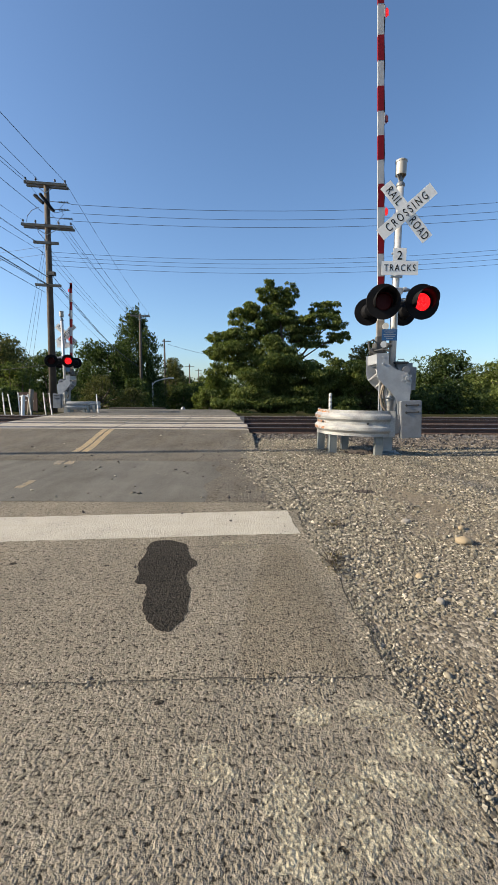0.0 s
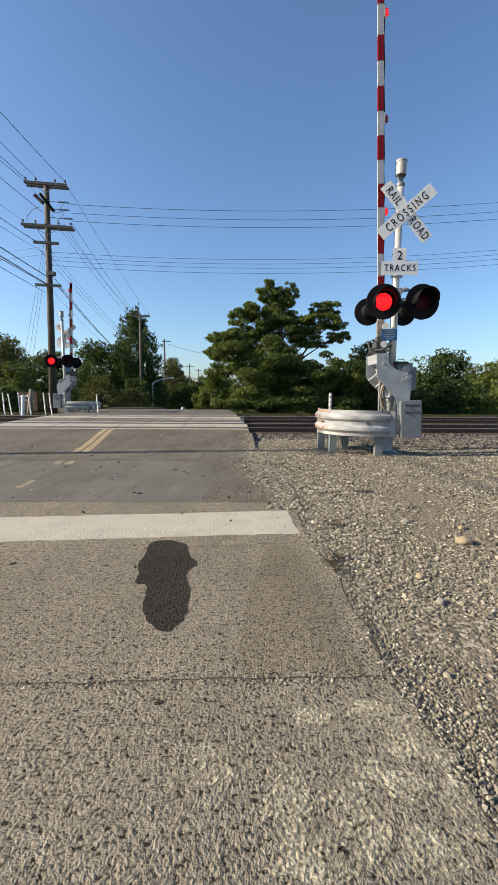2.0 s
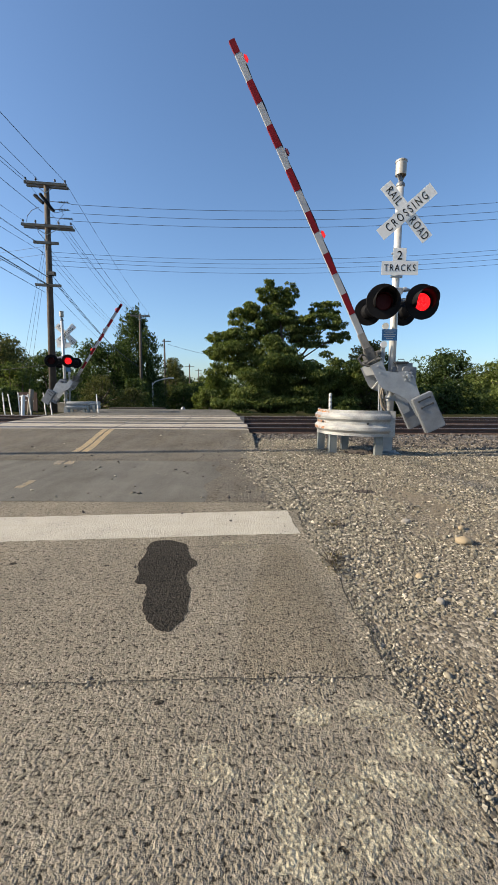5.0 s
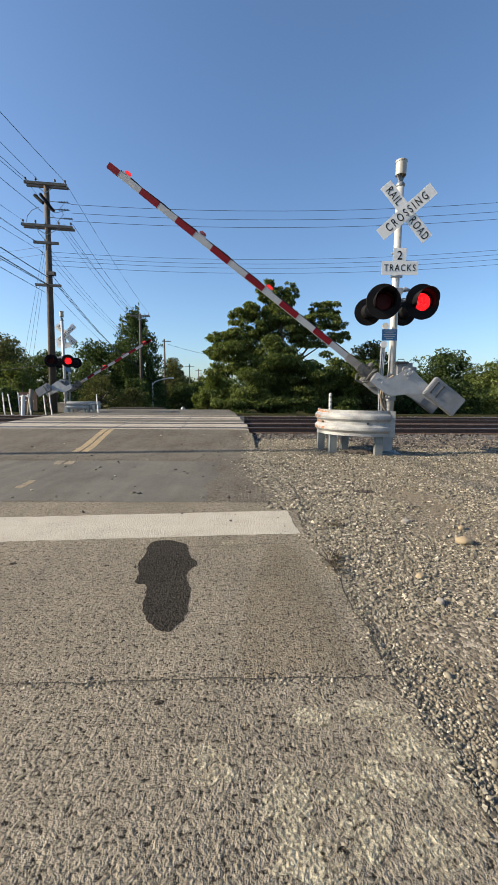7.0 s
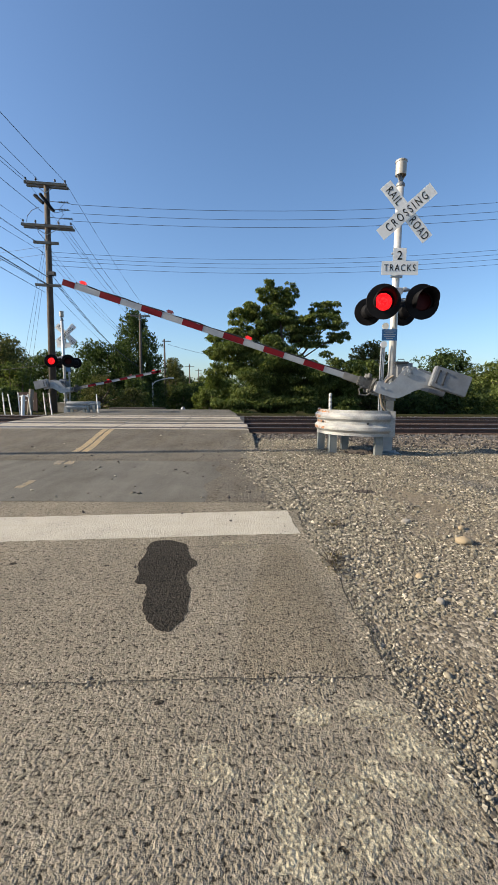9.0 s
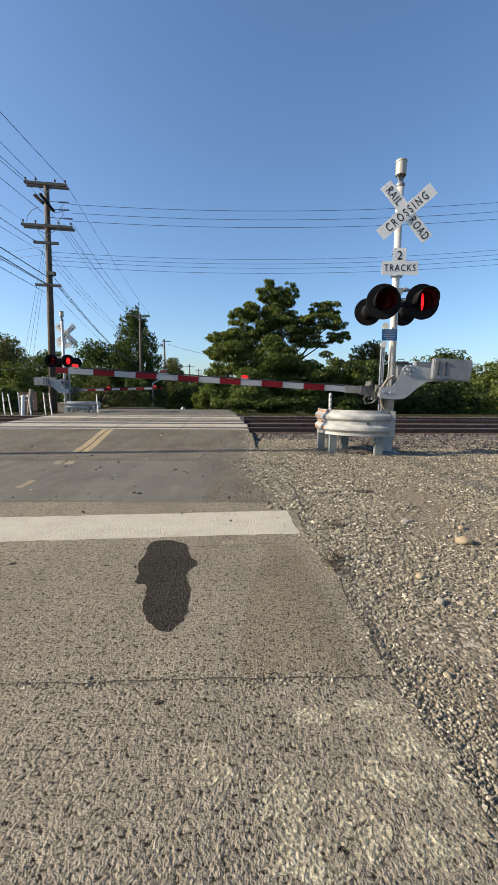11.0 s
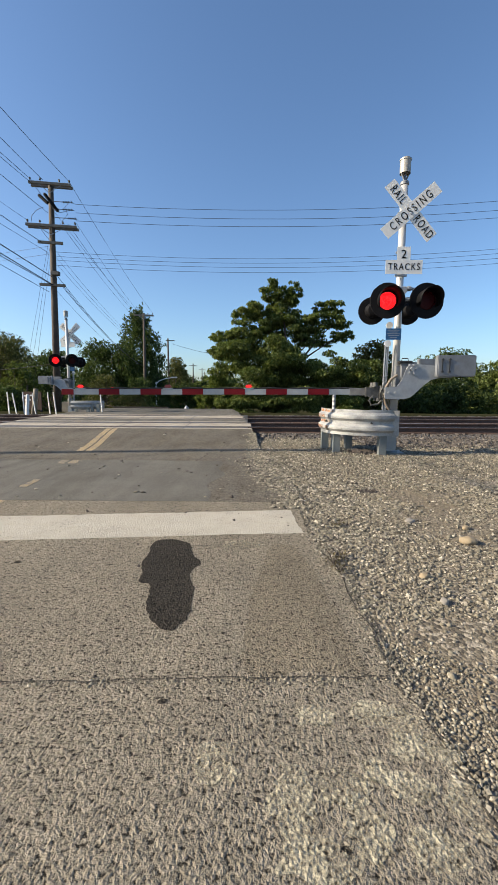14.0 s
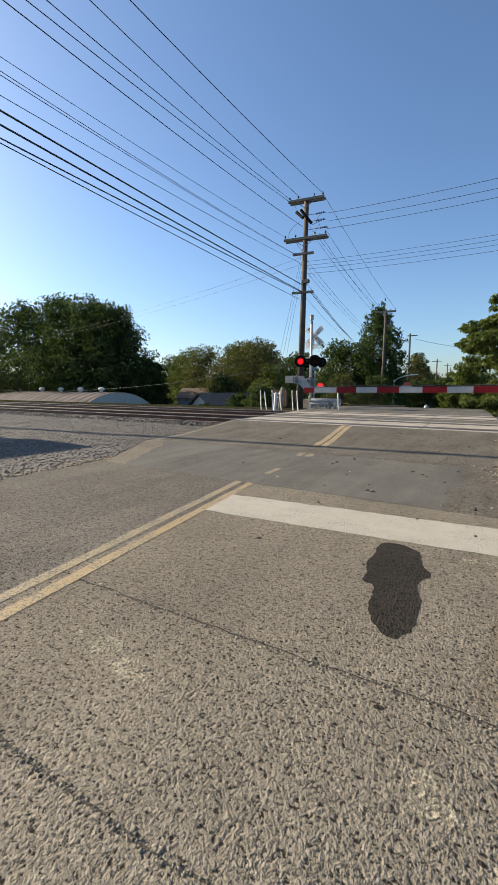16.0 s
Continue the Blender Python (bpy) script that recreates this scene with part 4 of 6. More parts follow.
def near_guard():
    g = thing("guard_rail", pose(0, 0, 0), "short curved galvanised guard rail with rust patches round the signal base", "guard rail", "guard rails")
    path = arc(2.16, 7.86, 0.82, 150, 289, 54)
    bm = bmesh.new()
    part("beam", w_beam(bm, path, 0.335, 0.45), M_GUARD, g)
    bm = bmesh.new()
    end = path[-1]
    box(bm, (end[0] + 0.05, end[1] - 0.02, 0.55), (0.10, 0.012, 0.45), Matrix.Rotation(radians(-8), 4, "Z"), 0.004)
    for z in (0.44, 0.66):
        rod(bm, (end[0] + 0.04, end[1] - 0.05, z), (end[0] + 0.04, end[1] + 0.01, z), 0.02, seg=8)
    part("end_plate", bm, M_GUARD, g)
    for z, a0, a1 in ((0.755, 172, 212), (0.56, 174, 206), (0.66, 176, 200), (0.46, 174, 208)):
        bm = bmesh.new()
        pts = arc(2.16, 7.86, 0.881 if z in (0.66, 0.46) else 0.834, a0, a1, 10)
        for k, (p, q) in enumerate(zip(pts, pts[1:])):
            w = 0.02 + 0.03 * abs(noise.noise((k * 0.7, z * 9, 2)))
            vs = [bm.verts.new((*p, z - w)), bm.verts.new((*q, z - w)), bm.verts.new((*q, z + w * 0.8)), bm.verts.new((*p, z + w * 0.8))]
            bm.faces.new(vs)
        part("rust_patch", bm, M_RUST, g, "orange rust patch")
    for x, y, h in ((1.545, 7.49, 0.62), (2.275, 7.15, 0.62), (1.41, 7.95, 0.62), (1.86, 7.9, 0.55)):
        bm = bmesh.new()
        for dx in (-0.058, 0.058):
            box(bm, (x + dx, y, h / 2 - 0.1), (0.012, 0.12, h + 0.2))
        box(bm, (x, y - 0.0, h / 2 - 0.1), (0.115, 0.012, h + 0.2))
        box(bm, (x, y - 0.055, h / 2 - 0.1), (0.128, 0.008, h + 0.2), None, 0.002)
        part("post", bm, M_GREEN_POST, g)
    for a in (200, 262):
        p = arc(2.16, 7.86, 0.83, a, a, 1)[0]
        bm = bmesh.new()
        rod(bm, (p[0], p[1], 0.56), (p[0] + 0.03 * math.cos(radians(a)), p[1] + 0.03 * math.sin(radians(a)), 0.56), 0.018, seg=8)
        part("bolt", bm, M_IRON, g)


def far_guard():
    g = thing("guard_rail", pose(0, 0, 0), "dull galvanised guard rail beside the far signal", "guard rail", "guard rails")
    bm = bmesh.new()
    path = [(-8.1 + 0.135 * i, 18.3 + 0.004 * i * i) for i in range(11)]
    part("beam", w_beam(bm, path, 0.26, 0.36), M_GUARD, g, "", True)
    for x in (-7.95, -7.4, -7.2, -6.95):
        bm = bmesh.new()
        box(bm, (x, 18.45, 0.2), (0.12, 0.1, 0.5), None, 0.006)
        part("post", bm, M_GREEN_POST, g)


near_guard()
far_guard()


def marker_post(x, y, z, h, r, lean, label, bands=0):
    p = thing("marker_post", pose(x, y, z, 0, lean, 0), label, "marker post", "marker posts")
    bm = bmesh.new()
    lathe(bm, [(0, -0.1), (r, -0.1), (r, h - r), (r * 0.7, h - r * 0.2), (0, h)], pose(0, 0, 0), 12)
    post = part("post", bm, M_PLASTIC_WHITE, p, "", True)
    for k in range(bands):
        bm = bmesh.new()
        rod(bm, (0, 0, h - 0.1 - 0.09 * k), (0, 0, h - 0.06 - 0.09 * k), r + 0.003, seg=12)
        part("band", bm, M_GALV, p)


marker_post(1.57, 7.95, 0, 1.08, 0.028, 0, "slim white marker post behind the guard rail", 3)

# ---------------------------------------------------------------- poles and wires


def utility_pole(x, y, z, h, lean, label, arms, detail=True, r=0.16):
    p = thing("utility_pole", pose(x, y, z, 0, lean, 0), label, "utility pole", "utility poles")
    bm = bmesh.new()
    rod(bm, (0, 0, -0.4), (0, 0, h), r, r * 0.62, 16)
    part("pole", bm, M_POLE, p, "", True)
    for az, half, off, turn in arms:
        bm = bmesh.new()
        rot = Matrix.Rotation(radians(turn), 4, "Z")
        box(bm, rot @ Vector((off, -r * 0.9, az)), (2 * half, 0.1, 0.12), rot, 0.008)
        if detail and half > 0.7:
            box(bm, rot @ Vector((off, r * 0.75, az)), (2 * half, 0.1, 0.12), rot, 0.008)
        a = part("crossarm", bm, M_ARMWOOD, p)
        if detail and half > 0.7:
            bm = bmesh.new()
            for s in (-1, 1):
                rod(bm, rot @ Vector((off + s * half * 0.55, -r, az - 0.04)), rot @ Vector((0, -r, az - 0.42)), 0.015, seg=6)
            part("brace", bm, M_GALV, a)
            for s in (-0.93, -0.45, 0.45, 0.93):
                bm = bmesh.new()
                q = rot @ Vector((off + s * half, -r * 0.9, az + 0.06))
                lathe(bm, [(0, 0), (0.015, 0), (0.015, 0.06), (0.05, 0.07), (0.045, 0.11), (0.03, 0.13), (0.04, 0.15), (0, 0.17)], Matrix.Translation(q), 10)
                part("insulator", bm, M_IRON, a)
    return p


POLE1 = utility_pole(-9.79, 20.6, 0.0, 10.74, 1.2, "tall weathered wooden utility pole with four crossarms beside the tracks",
                     ((10.66, 0.94, 0.01, 7), (8.80, 1.155, 0.03, 7), (8.035, 0.565, -0.04, 7), (6.10, 0.59, 0.0, 7)), True, 0.185)
for a, b in (((-0.42, -0.3, 10.08), (0.0, -0.36, 9.72)), ((-0.12, -0.36, 10.1), (0.42, -0.24, 9.42))):
    bm = bmesh.new()
    d = Vector(b) - Vector(a)
    rod(bm, a, b, 0.075, 0.075, 10)
    rod(bm, Vector(a) - d * 0.06, a, 0.04, 0.075, 10)
    part("cutout", bm, M_BLACK, POLE1, "dark tilted fused cutout")
for z, x0, x1 in ((9.86, 0.62, 1.12), (9.53, 0.62, 1.13), (9.14, 0.85, 1.27)):
    bm = bmesh.new()
    rod(bm, (0.1, -0.1, z + 0.06), (x0, -0.12, z + 0.02), 0.014, seg=6)
    for k in range(4):
        x = x0 + (x1 - x0) * k / 4
        rod(bm, (x, -0.12, z + 0.02), (x + 0.05, -0.12, z + 0.015), 0.05, 0.03, 10)
    rod(bm, (x0, -0.12, z + 0.02), (x1, -0.12, z - 0.02), 0.014, seg=6)
    part("strain_insulator", bm, M_IRON, POLE1, "dark strain insulator holding a line")
for pts in (((-0.3, -0.2, 9.6), (-0.62, -0.22, 9.45), (-0.85, -0.2, 9.2), (-0.9, -0.18, 8.95)), ((0.9, -0.15, 9.85), (0.72, -0.2, 9.6), (0.85, -0.2, 9.3), (0.55, -0.2, 8.95)), ((0.2, -0.2, 9.5), (0.5, -0.25, 9.35), (0.95, -0.15, 9.5)),
            ((-0.5, -0.2, 8.8), (-0.3, -0.25, 8.45), (0.0, -0.25, 8.1))):
    bm = bmesh.new()
    part("jumper_wire", tube(bm, pts, 0.011, 5), M_WIRE, POLE1)
bm = bmesh.new()
box(bm, (0.24, -0.3, 6.6), (0.4, 0.18, 0.18), None, 0.02)
part("splice_box", bm, M_IRON, POLE1)
POLE2 = utility_pole(-10.95, 42, -2.2, 10.9, 0.4, "wooden utility pole with a crossarm among the trees", ((10.7, 0.95, 0, 7),), True, 0.17)
POLE3 = utility_pole(-11.5, 57, -2.3, 10.4, -0.3, "wooden utility pole with a crossarm further down the road", ((10.1, 0.6, 0.3, 7),), False, 0.17)
utility_pole(-13.6, 95, -2.6, 9.8, 0, "far utility pole down the road", ((9.3, 1.0, 0, 7),), False, 0.18)
utility_pole(-15.2, 125, -2.7, 10.5, 0, "far utility pole down the road", ((10.0, 1.0, 0, 7),), False, 0.18)
utility_pole(-18.5, 160, -2.7, 11, 0, "far utility pole down the road", ((10.4, 1.1, 0, 7),), False, 0.18)
utility_pole(-31.2, 42, -2.3, 6.6, 0, "thin pole standing among the houses", ((6.2, 0.4, 0, 30),), False, 0.09)


def wire(name, a, b, sag, r, label, group):
    bm = bmesh.new()
    n = 28
    a, b = Vector(a), Vector(b)
    tube(bm, [a.lerp(b, k / n) - Vector((0, 0, 4 * sag * (k / n) * (1 - k / n))) for k in range(n + 1)], r, 5)
    tagged(part(name, bm, M_WIRE), label, "wire", group)


def wires():
    px, py = -8.07, 17.4
    eye = Vector(EYE)

    def out(*q):
        """Scales the layout of the lines to the true distance of the pole."""
        return eye + (Vector(q) - eye) * 1.184

    # along the road, towards and past the viewer: crossarm end, fall by the metre, curve
    span = 44.0
    for x, z, fall, curve in ((-8.675, 10.80, 0.1463, 0.0014), (-9.856, 10.82, 0.1127, 0.0014), (-10.382, 10.817, 0.1310, 0.0014), (-10.34, 10.645, 0.1436, 0.0014), (-9.676, 9.359, 0.1180, 0.0014),
                              (-10.627, 9.003, 0.1125, 0.0014), (-10.07, 8.072, 0.0950, 0.0014), (-10.02, 8.021, 0.0984, 0.0014), (-9.776, 7.589, 0.1035, 0.0014)):
        wire("power_line", (x, 20.45, z), (x + 0.106 * span, 20.45 - span, z - fall * span + curve * span * span), curve * span * span / 4, 0.0105 if z > 9.2 else 0.0072, "thin power line running along the road", "power lines")
    for x, z, fall, curve, r in ((-9.571, 6.431, 0.0377, 0.0003, 0.019), (-9.59, 6.093, 0.0307, 0.0003, 0.019), (-9.644, 6.092, 0.0426, 0.0003, 0.015), (-9.824, 5.778, 0.0220, 0.0003, 0.011)):
        wire("telephone_cable", (x, 20.45, z), (x + 0.106 * span, 20.45 - span, z - fall * span + curve * span * span), curve * span * span / 4, r, "thick black telephone cable along the road", "telephone cables")
    # away to the next pole
    for dx, z in ((-0.75, 9.28), (0.75, 9.28)):
        wire("power_line", out(px + dx, py, z), (-10.75 + dx, 42, 8.75), 0.25, 0.009, "thin power line running along the road", "power lines")
    for dx in (0.3, 0.6, 0.95):
        wire("power_line", out(px + dx, py, 7.74), (-10.2 + dx, 42, 6.4), 0.4, 0.008, "thin power line running along the road", "power lines")
    for dx, z in ((-0.42, 7.05), (-0.2, 7.05), (0.05, 7.0)):
        wire("power_line", out(px + dx, py, z - 0.3), (-10.4 + dx, 42, 5.2), 0.5, 0.007, "thin service line running along the road", "power lines")
    for dx, z, r in ((-0.25, 5.85, 0.014), (-0.1, 5.48, 0.016), (0.0, 5.42, 0.013), (-0.3, 5.25, 0.009)):
        wire("telephone_cable", out(px + dx + 0.25, py, z - 0.05), (-10.9 + dx, 42, 3.5), 0.5, r * 0.8, "thick black telephone cable along the road", "telephone cables")
    # along the tracks
    for z0, z1 in ((8.52, 8.9), (8.2, 8.5), (7.9, 8.25)):
        wire("track_line", out(px + 0.98, 17.3, z0 - 0.10), out(40, 17.9, z1 + 5.72), 2.55, 0.009, "thin line running beside the tracks", "track lines")
    for z0, z1 in ((6.62, 6.95), (6.45, 6.75), (6.3, 6.5), (6.1, 6.3)):
        wire("track_line", out(px, 17.5, z0 + 0.06), out(40, 17.9, z1 + 6.0), 2.71, 0.0072, "thin line running beside the tracks", "track lines")
    # guy wires
    for dx in (-0.75, -0.45, -0.15):
        wire("guy_wire", out(px, 17.45, 7.3 - dx), (-11.6 + dx, 21.6, -0.1), 0.02, 0.006, "thin steel guy wire from the pole to the ground", "guy wires")
    for z in (6.9, 6.6):
        wire("power_line", out(px, 17.4, z), (-60, 30, z + 0.5), 0.8, 0.006, "thin line running away beside the tracks", "power lines")
    wire("power_line", out(px, 17.4, 2.2), (-46, 22, 1.0), 0.7, 0.012, "low cable running away beside the tracks", "power lines")
    wire("power_line", (-11.0, 57, 7.4), (-2, 62, 6.0), 0.3, 0.02, "thin line crossing the far road", "power lines")


wires()


def street_lamp():
    p = thing("street_lamp", pose(-10.5, 45, -2.2), "thin grey street lamp beside the far road", "street lamp")
    bm = bmesh.new()
    rod(bm, (0, 0, 0), (0, 0, 4.2), 0.09, 0.07, 12)
    part("column", bm, M_SIGN, p)
    bm = bmesh.new()
    tube(bm, [(0, 0, 3.95), (0.3, 0, 4.3), (1.0, 0, 4.55), (1.8, 0, 4.68)], 0.05)
    part("arm", bm, M_SIGN, p)
    bm = bmesh.new()
    box(bm, (2.0, 0, 4.70), (0.7, 0.3, 0.14), None, 0.05)
    part("lamp_head", bm, M_SIGN, p)


street_lamp()

# pole out of view, added to throw the thin shadow across the road
utility_pole(-19.0, 5.25, 0.0, 10.8, 0, "unseen wooden utility pole added to cast the shadow line across the road", ((10.4, 0.5, 0, 90),), False, 0.15)


# unseen block that casts the wide shadow on the left gravel; form assumed
def signal_cabin():
    c = thing("signal_cabin", pose(-14.2, 3.2, -0.03), "unseen grey metal cabin added to shade the left gravel", "cabin")
    bm = bmesh.new()
    box(bm, (0, 0, 1.6), (2.0, 1.9, 3.2), None, 0.03)
    body_ = part("body", bm, M_GALV, c)
    bm = bmesh.new()
    box(bm, (0, 0, 3.25), (2.2, 2.1, 0.12), None, 0.03)
    part("roof", bm, M_GALV, c)
    bm = bmesh.new()
    box(bm, (1.01, 0, 1.2), (0.03, 0.9, 2.0), None, 0.01)
    part("door", bm, M_GALV, body_)


signal_cabin()

# ---------------------------------------------------------------- trees


def leaf_cloud(rng, lobes, count, size, droop=0.35, shell=0.55):
    """Folded leaves scattered in the shells of ellipsoid lobes; rows of vertices and faces."""
    lobes = np.asarray(lobes, float)
    # each lobe breaks up into sprays of leaves round its surface
    sprays = []
    for l in lobes:
        m = 26
        a = rng.normal(size=(m, 3))
        a /= np.linalg.norm(a, axis=1)[:, None]
        q = l[:3] + a * l[3:] * (0.60 + 0.58 * rng.random((m, 1)))
        k = (0.17 + 0.21 * rng.random((m, 1))) * l[3:]
        sprays.append(np.concatenate([q, k * np.array([1.1, 1.1, 0.8])], 1))
    lobes = np.concatenate([np.concatenate(sprays), lobes * np.array([1, 1, 1, 0.7, 0.7, 0.7])])
    w = (lobes[:, 3] * lobes[:, 4] * lobes[:, 5]) ** (2 / 3)
    w[-len(sprays):] *= 0.75
    pick = rng.choice(len(lobes), count, p=w / w.sum())
    d = rng.normal(size=(count, 3))
    d /= np.linalg.norm(d, axis=1)[:, None]
    rad = shell + (1 - shell) * rng.random(count) ** 0.6
    ctr = lobes[pick, :3] + d * rad[:, None] * lobes[pick, 3:]
    out = d * np.array([1, 1, 0.4])
    out[:, 2] -= droop
    out += rng.normal(size=(count, 3)) * 0.6
    out /= np.linalg.norm(out, axis=1)[:, None]
    side = np.cross(out, np.array([0, 0, 1.0]) + rng.normal(size=(count, 3)) * 0.35)
    side /= np.linalg.norm(side, axis=1)[:, None] + 1e-9
    up = np.cross(side, out)
    s = size * (0.6 + 0.8 * rng.random(count))[:, None]
    base, tip = ctr - out * s * 0.5, ctr + out * s * 0.5 - np.array([0, 0, 0.12]) * s
    l = ctr + side * s * 0.24 + up * s * 0.06
    r = ctr - side * s * 0.24 + up * s * 0.06
    v = np.stack([base, l, tip, r], 1).reshape(-1, 3)
    i = np.arange(count)[:, None] * 4
    f = np.concatenate([np.concatenate([i, i + 1, i + 2], 1), np.concatenate([i, i + 2, i + 3], 1)])
    return v, f


def limbs(bm, rng, start, lobes, r):
    """Curved limbs from the trunk to the lobes."""
    for l in lobes:
        a, b = Vector(start), Vector(l[:3])
        mid = a.lerp(b, 0.5) + Vector(rng.normal(size=3) * 0.08 * (b - a).length)
        mid.z += 0.1 * (b - a).length
        pts = [a.lerp(mid, t / 5).lerp(mid.lerp(b, t / 5), t / 5) for t in range(6)]
        for k, (p, q) in enumerate(zip(pts, pts[1:])):
            rod(bm, p, q, r * (1 - k * 0.16), r * (1 - (k + 1) * 0.16), 6, False)


def tree(name, m, lobes, count, size, leaf, label, trunk_r=0.15, fork=(0, 0, 1.2), seed=1, bark=None, droop=0.35, group="", shell=0.55, category="tree"):
    rng = np.random.default_rng(seed)
    t = thing(name, m, label, category, group)
    bm = bmesh.new()
    rod(bm, (0, 0, -0.5), fork, trunk_r * 1.25, trunk_r, 10)
    limbs(bm, rng, fork, lobes[:19], trunk_r * 0.5)
    part("trunk", bm, bark or M_BARK, t, "", True)
    v, f = leaf_cloud(rng, lobes, count, size, droop, shell)
    c = soup("crown", v, f, leaf, t)
    c["kind"] = "stuff"
    return t


def random_lobes(rng, w, h, base, n, tall=1.0):
    """Uneven lobes filling a crown of width w from base to h."""
    out = []
    for k in range(n):
        u = (k + 0.5) / n
        z = base + (h - base) * u
        prof = max(0.15, 1 - max(0.0, u - 0.35) ** 1.6 * 2.0)
        a, d = k * 2.4 + rng.random(), w / 2 * prof * rng.random() ** 0.4 * 0.8
        s = w * (0.15 + 0.11 * rng.random()) * (0.75 + 0.4 * prof) * (0.62 if tall > 2 else 1)
        out.append((d * math.cos(a), d * math.sin(a), min(z, h - s * 0.6), s, s, s * 0.75 * tall))
    return out


def big_tree():
    """The broad tree beyond the tracks: lobes given in metres from its foot, x across and z up."""
    lobes = [(-0.45, 0, 7.0, 0.62, 0.7, 0.62), (0.62, 0.1, 6.9, 0.6, 0.7, 0.6), (0.1, 0.1, 6.1, 0.9, 0.9, 0.6), (-1.6, -0.2, 5.75, 0.85, 0.9, 0.55), (-0.6, -0.1, 5.3, 1.2, 1.1, 0.7),
             (-1.9, 0, 4.7, 1.1, 1.1, 0.7), (-3.1, 0.1, 4.35, 0.7, 0.8, 0.45), (-3.5, 0, 3.6, 0.6, 0.7, 0.4), (0.6, 0.3, 5.0, 1.2, 1.2, 0.75), (1.9, 0, 5.15, 1.0, 1.0, 0.55),
             (2.9, 0.1, 6.2, 0.75, 0.7, 0.38), (3.2, -0.1, 5.3, 0.75, 0.8, 0.5), (3.6, 0, 4.55, 0.65, 0.7, 0.32), (2.0, 0, 4.3, 1.1, 0.9, 0.4),
             (-2.2, -0.4, 3.1, 1.7, 1.6, 1.1), (-0.4, -0.6, 3.6, 1.5, 1.5, 1.1), (-0.3, -0.8, 2.5, 2.0, 1.8, 1.3), (1.9, -0.5, 2.3, 1.9, 1.8, 1.15), (4.0, -0.3, 2.2, 1.7, 1.6, 1.1)]
    lobes += [(-3.2, -0.5, 1.0, 1.1, 1.1, 1.0), (-0.9, -1.2, 0.9, 2.2, 1.4, 0.9), (1.9, -1.2, 0.8, 2.2, 1.4, 0.9)]
    tree("broad_tree", pose(1.55, 24.6, -0.25), lobes, 108000, 0.165, M_LEAF, "broad leafy green tree with drooping foliage beyond the tracks",
         0.17, (0.2, 0, 1.6), 3, M_POLE, 0.45, "", 0.3)


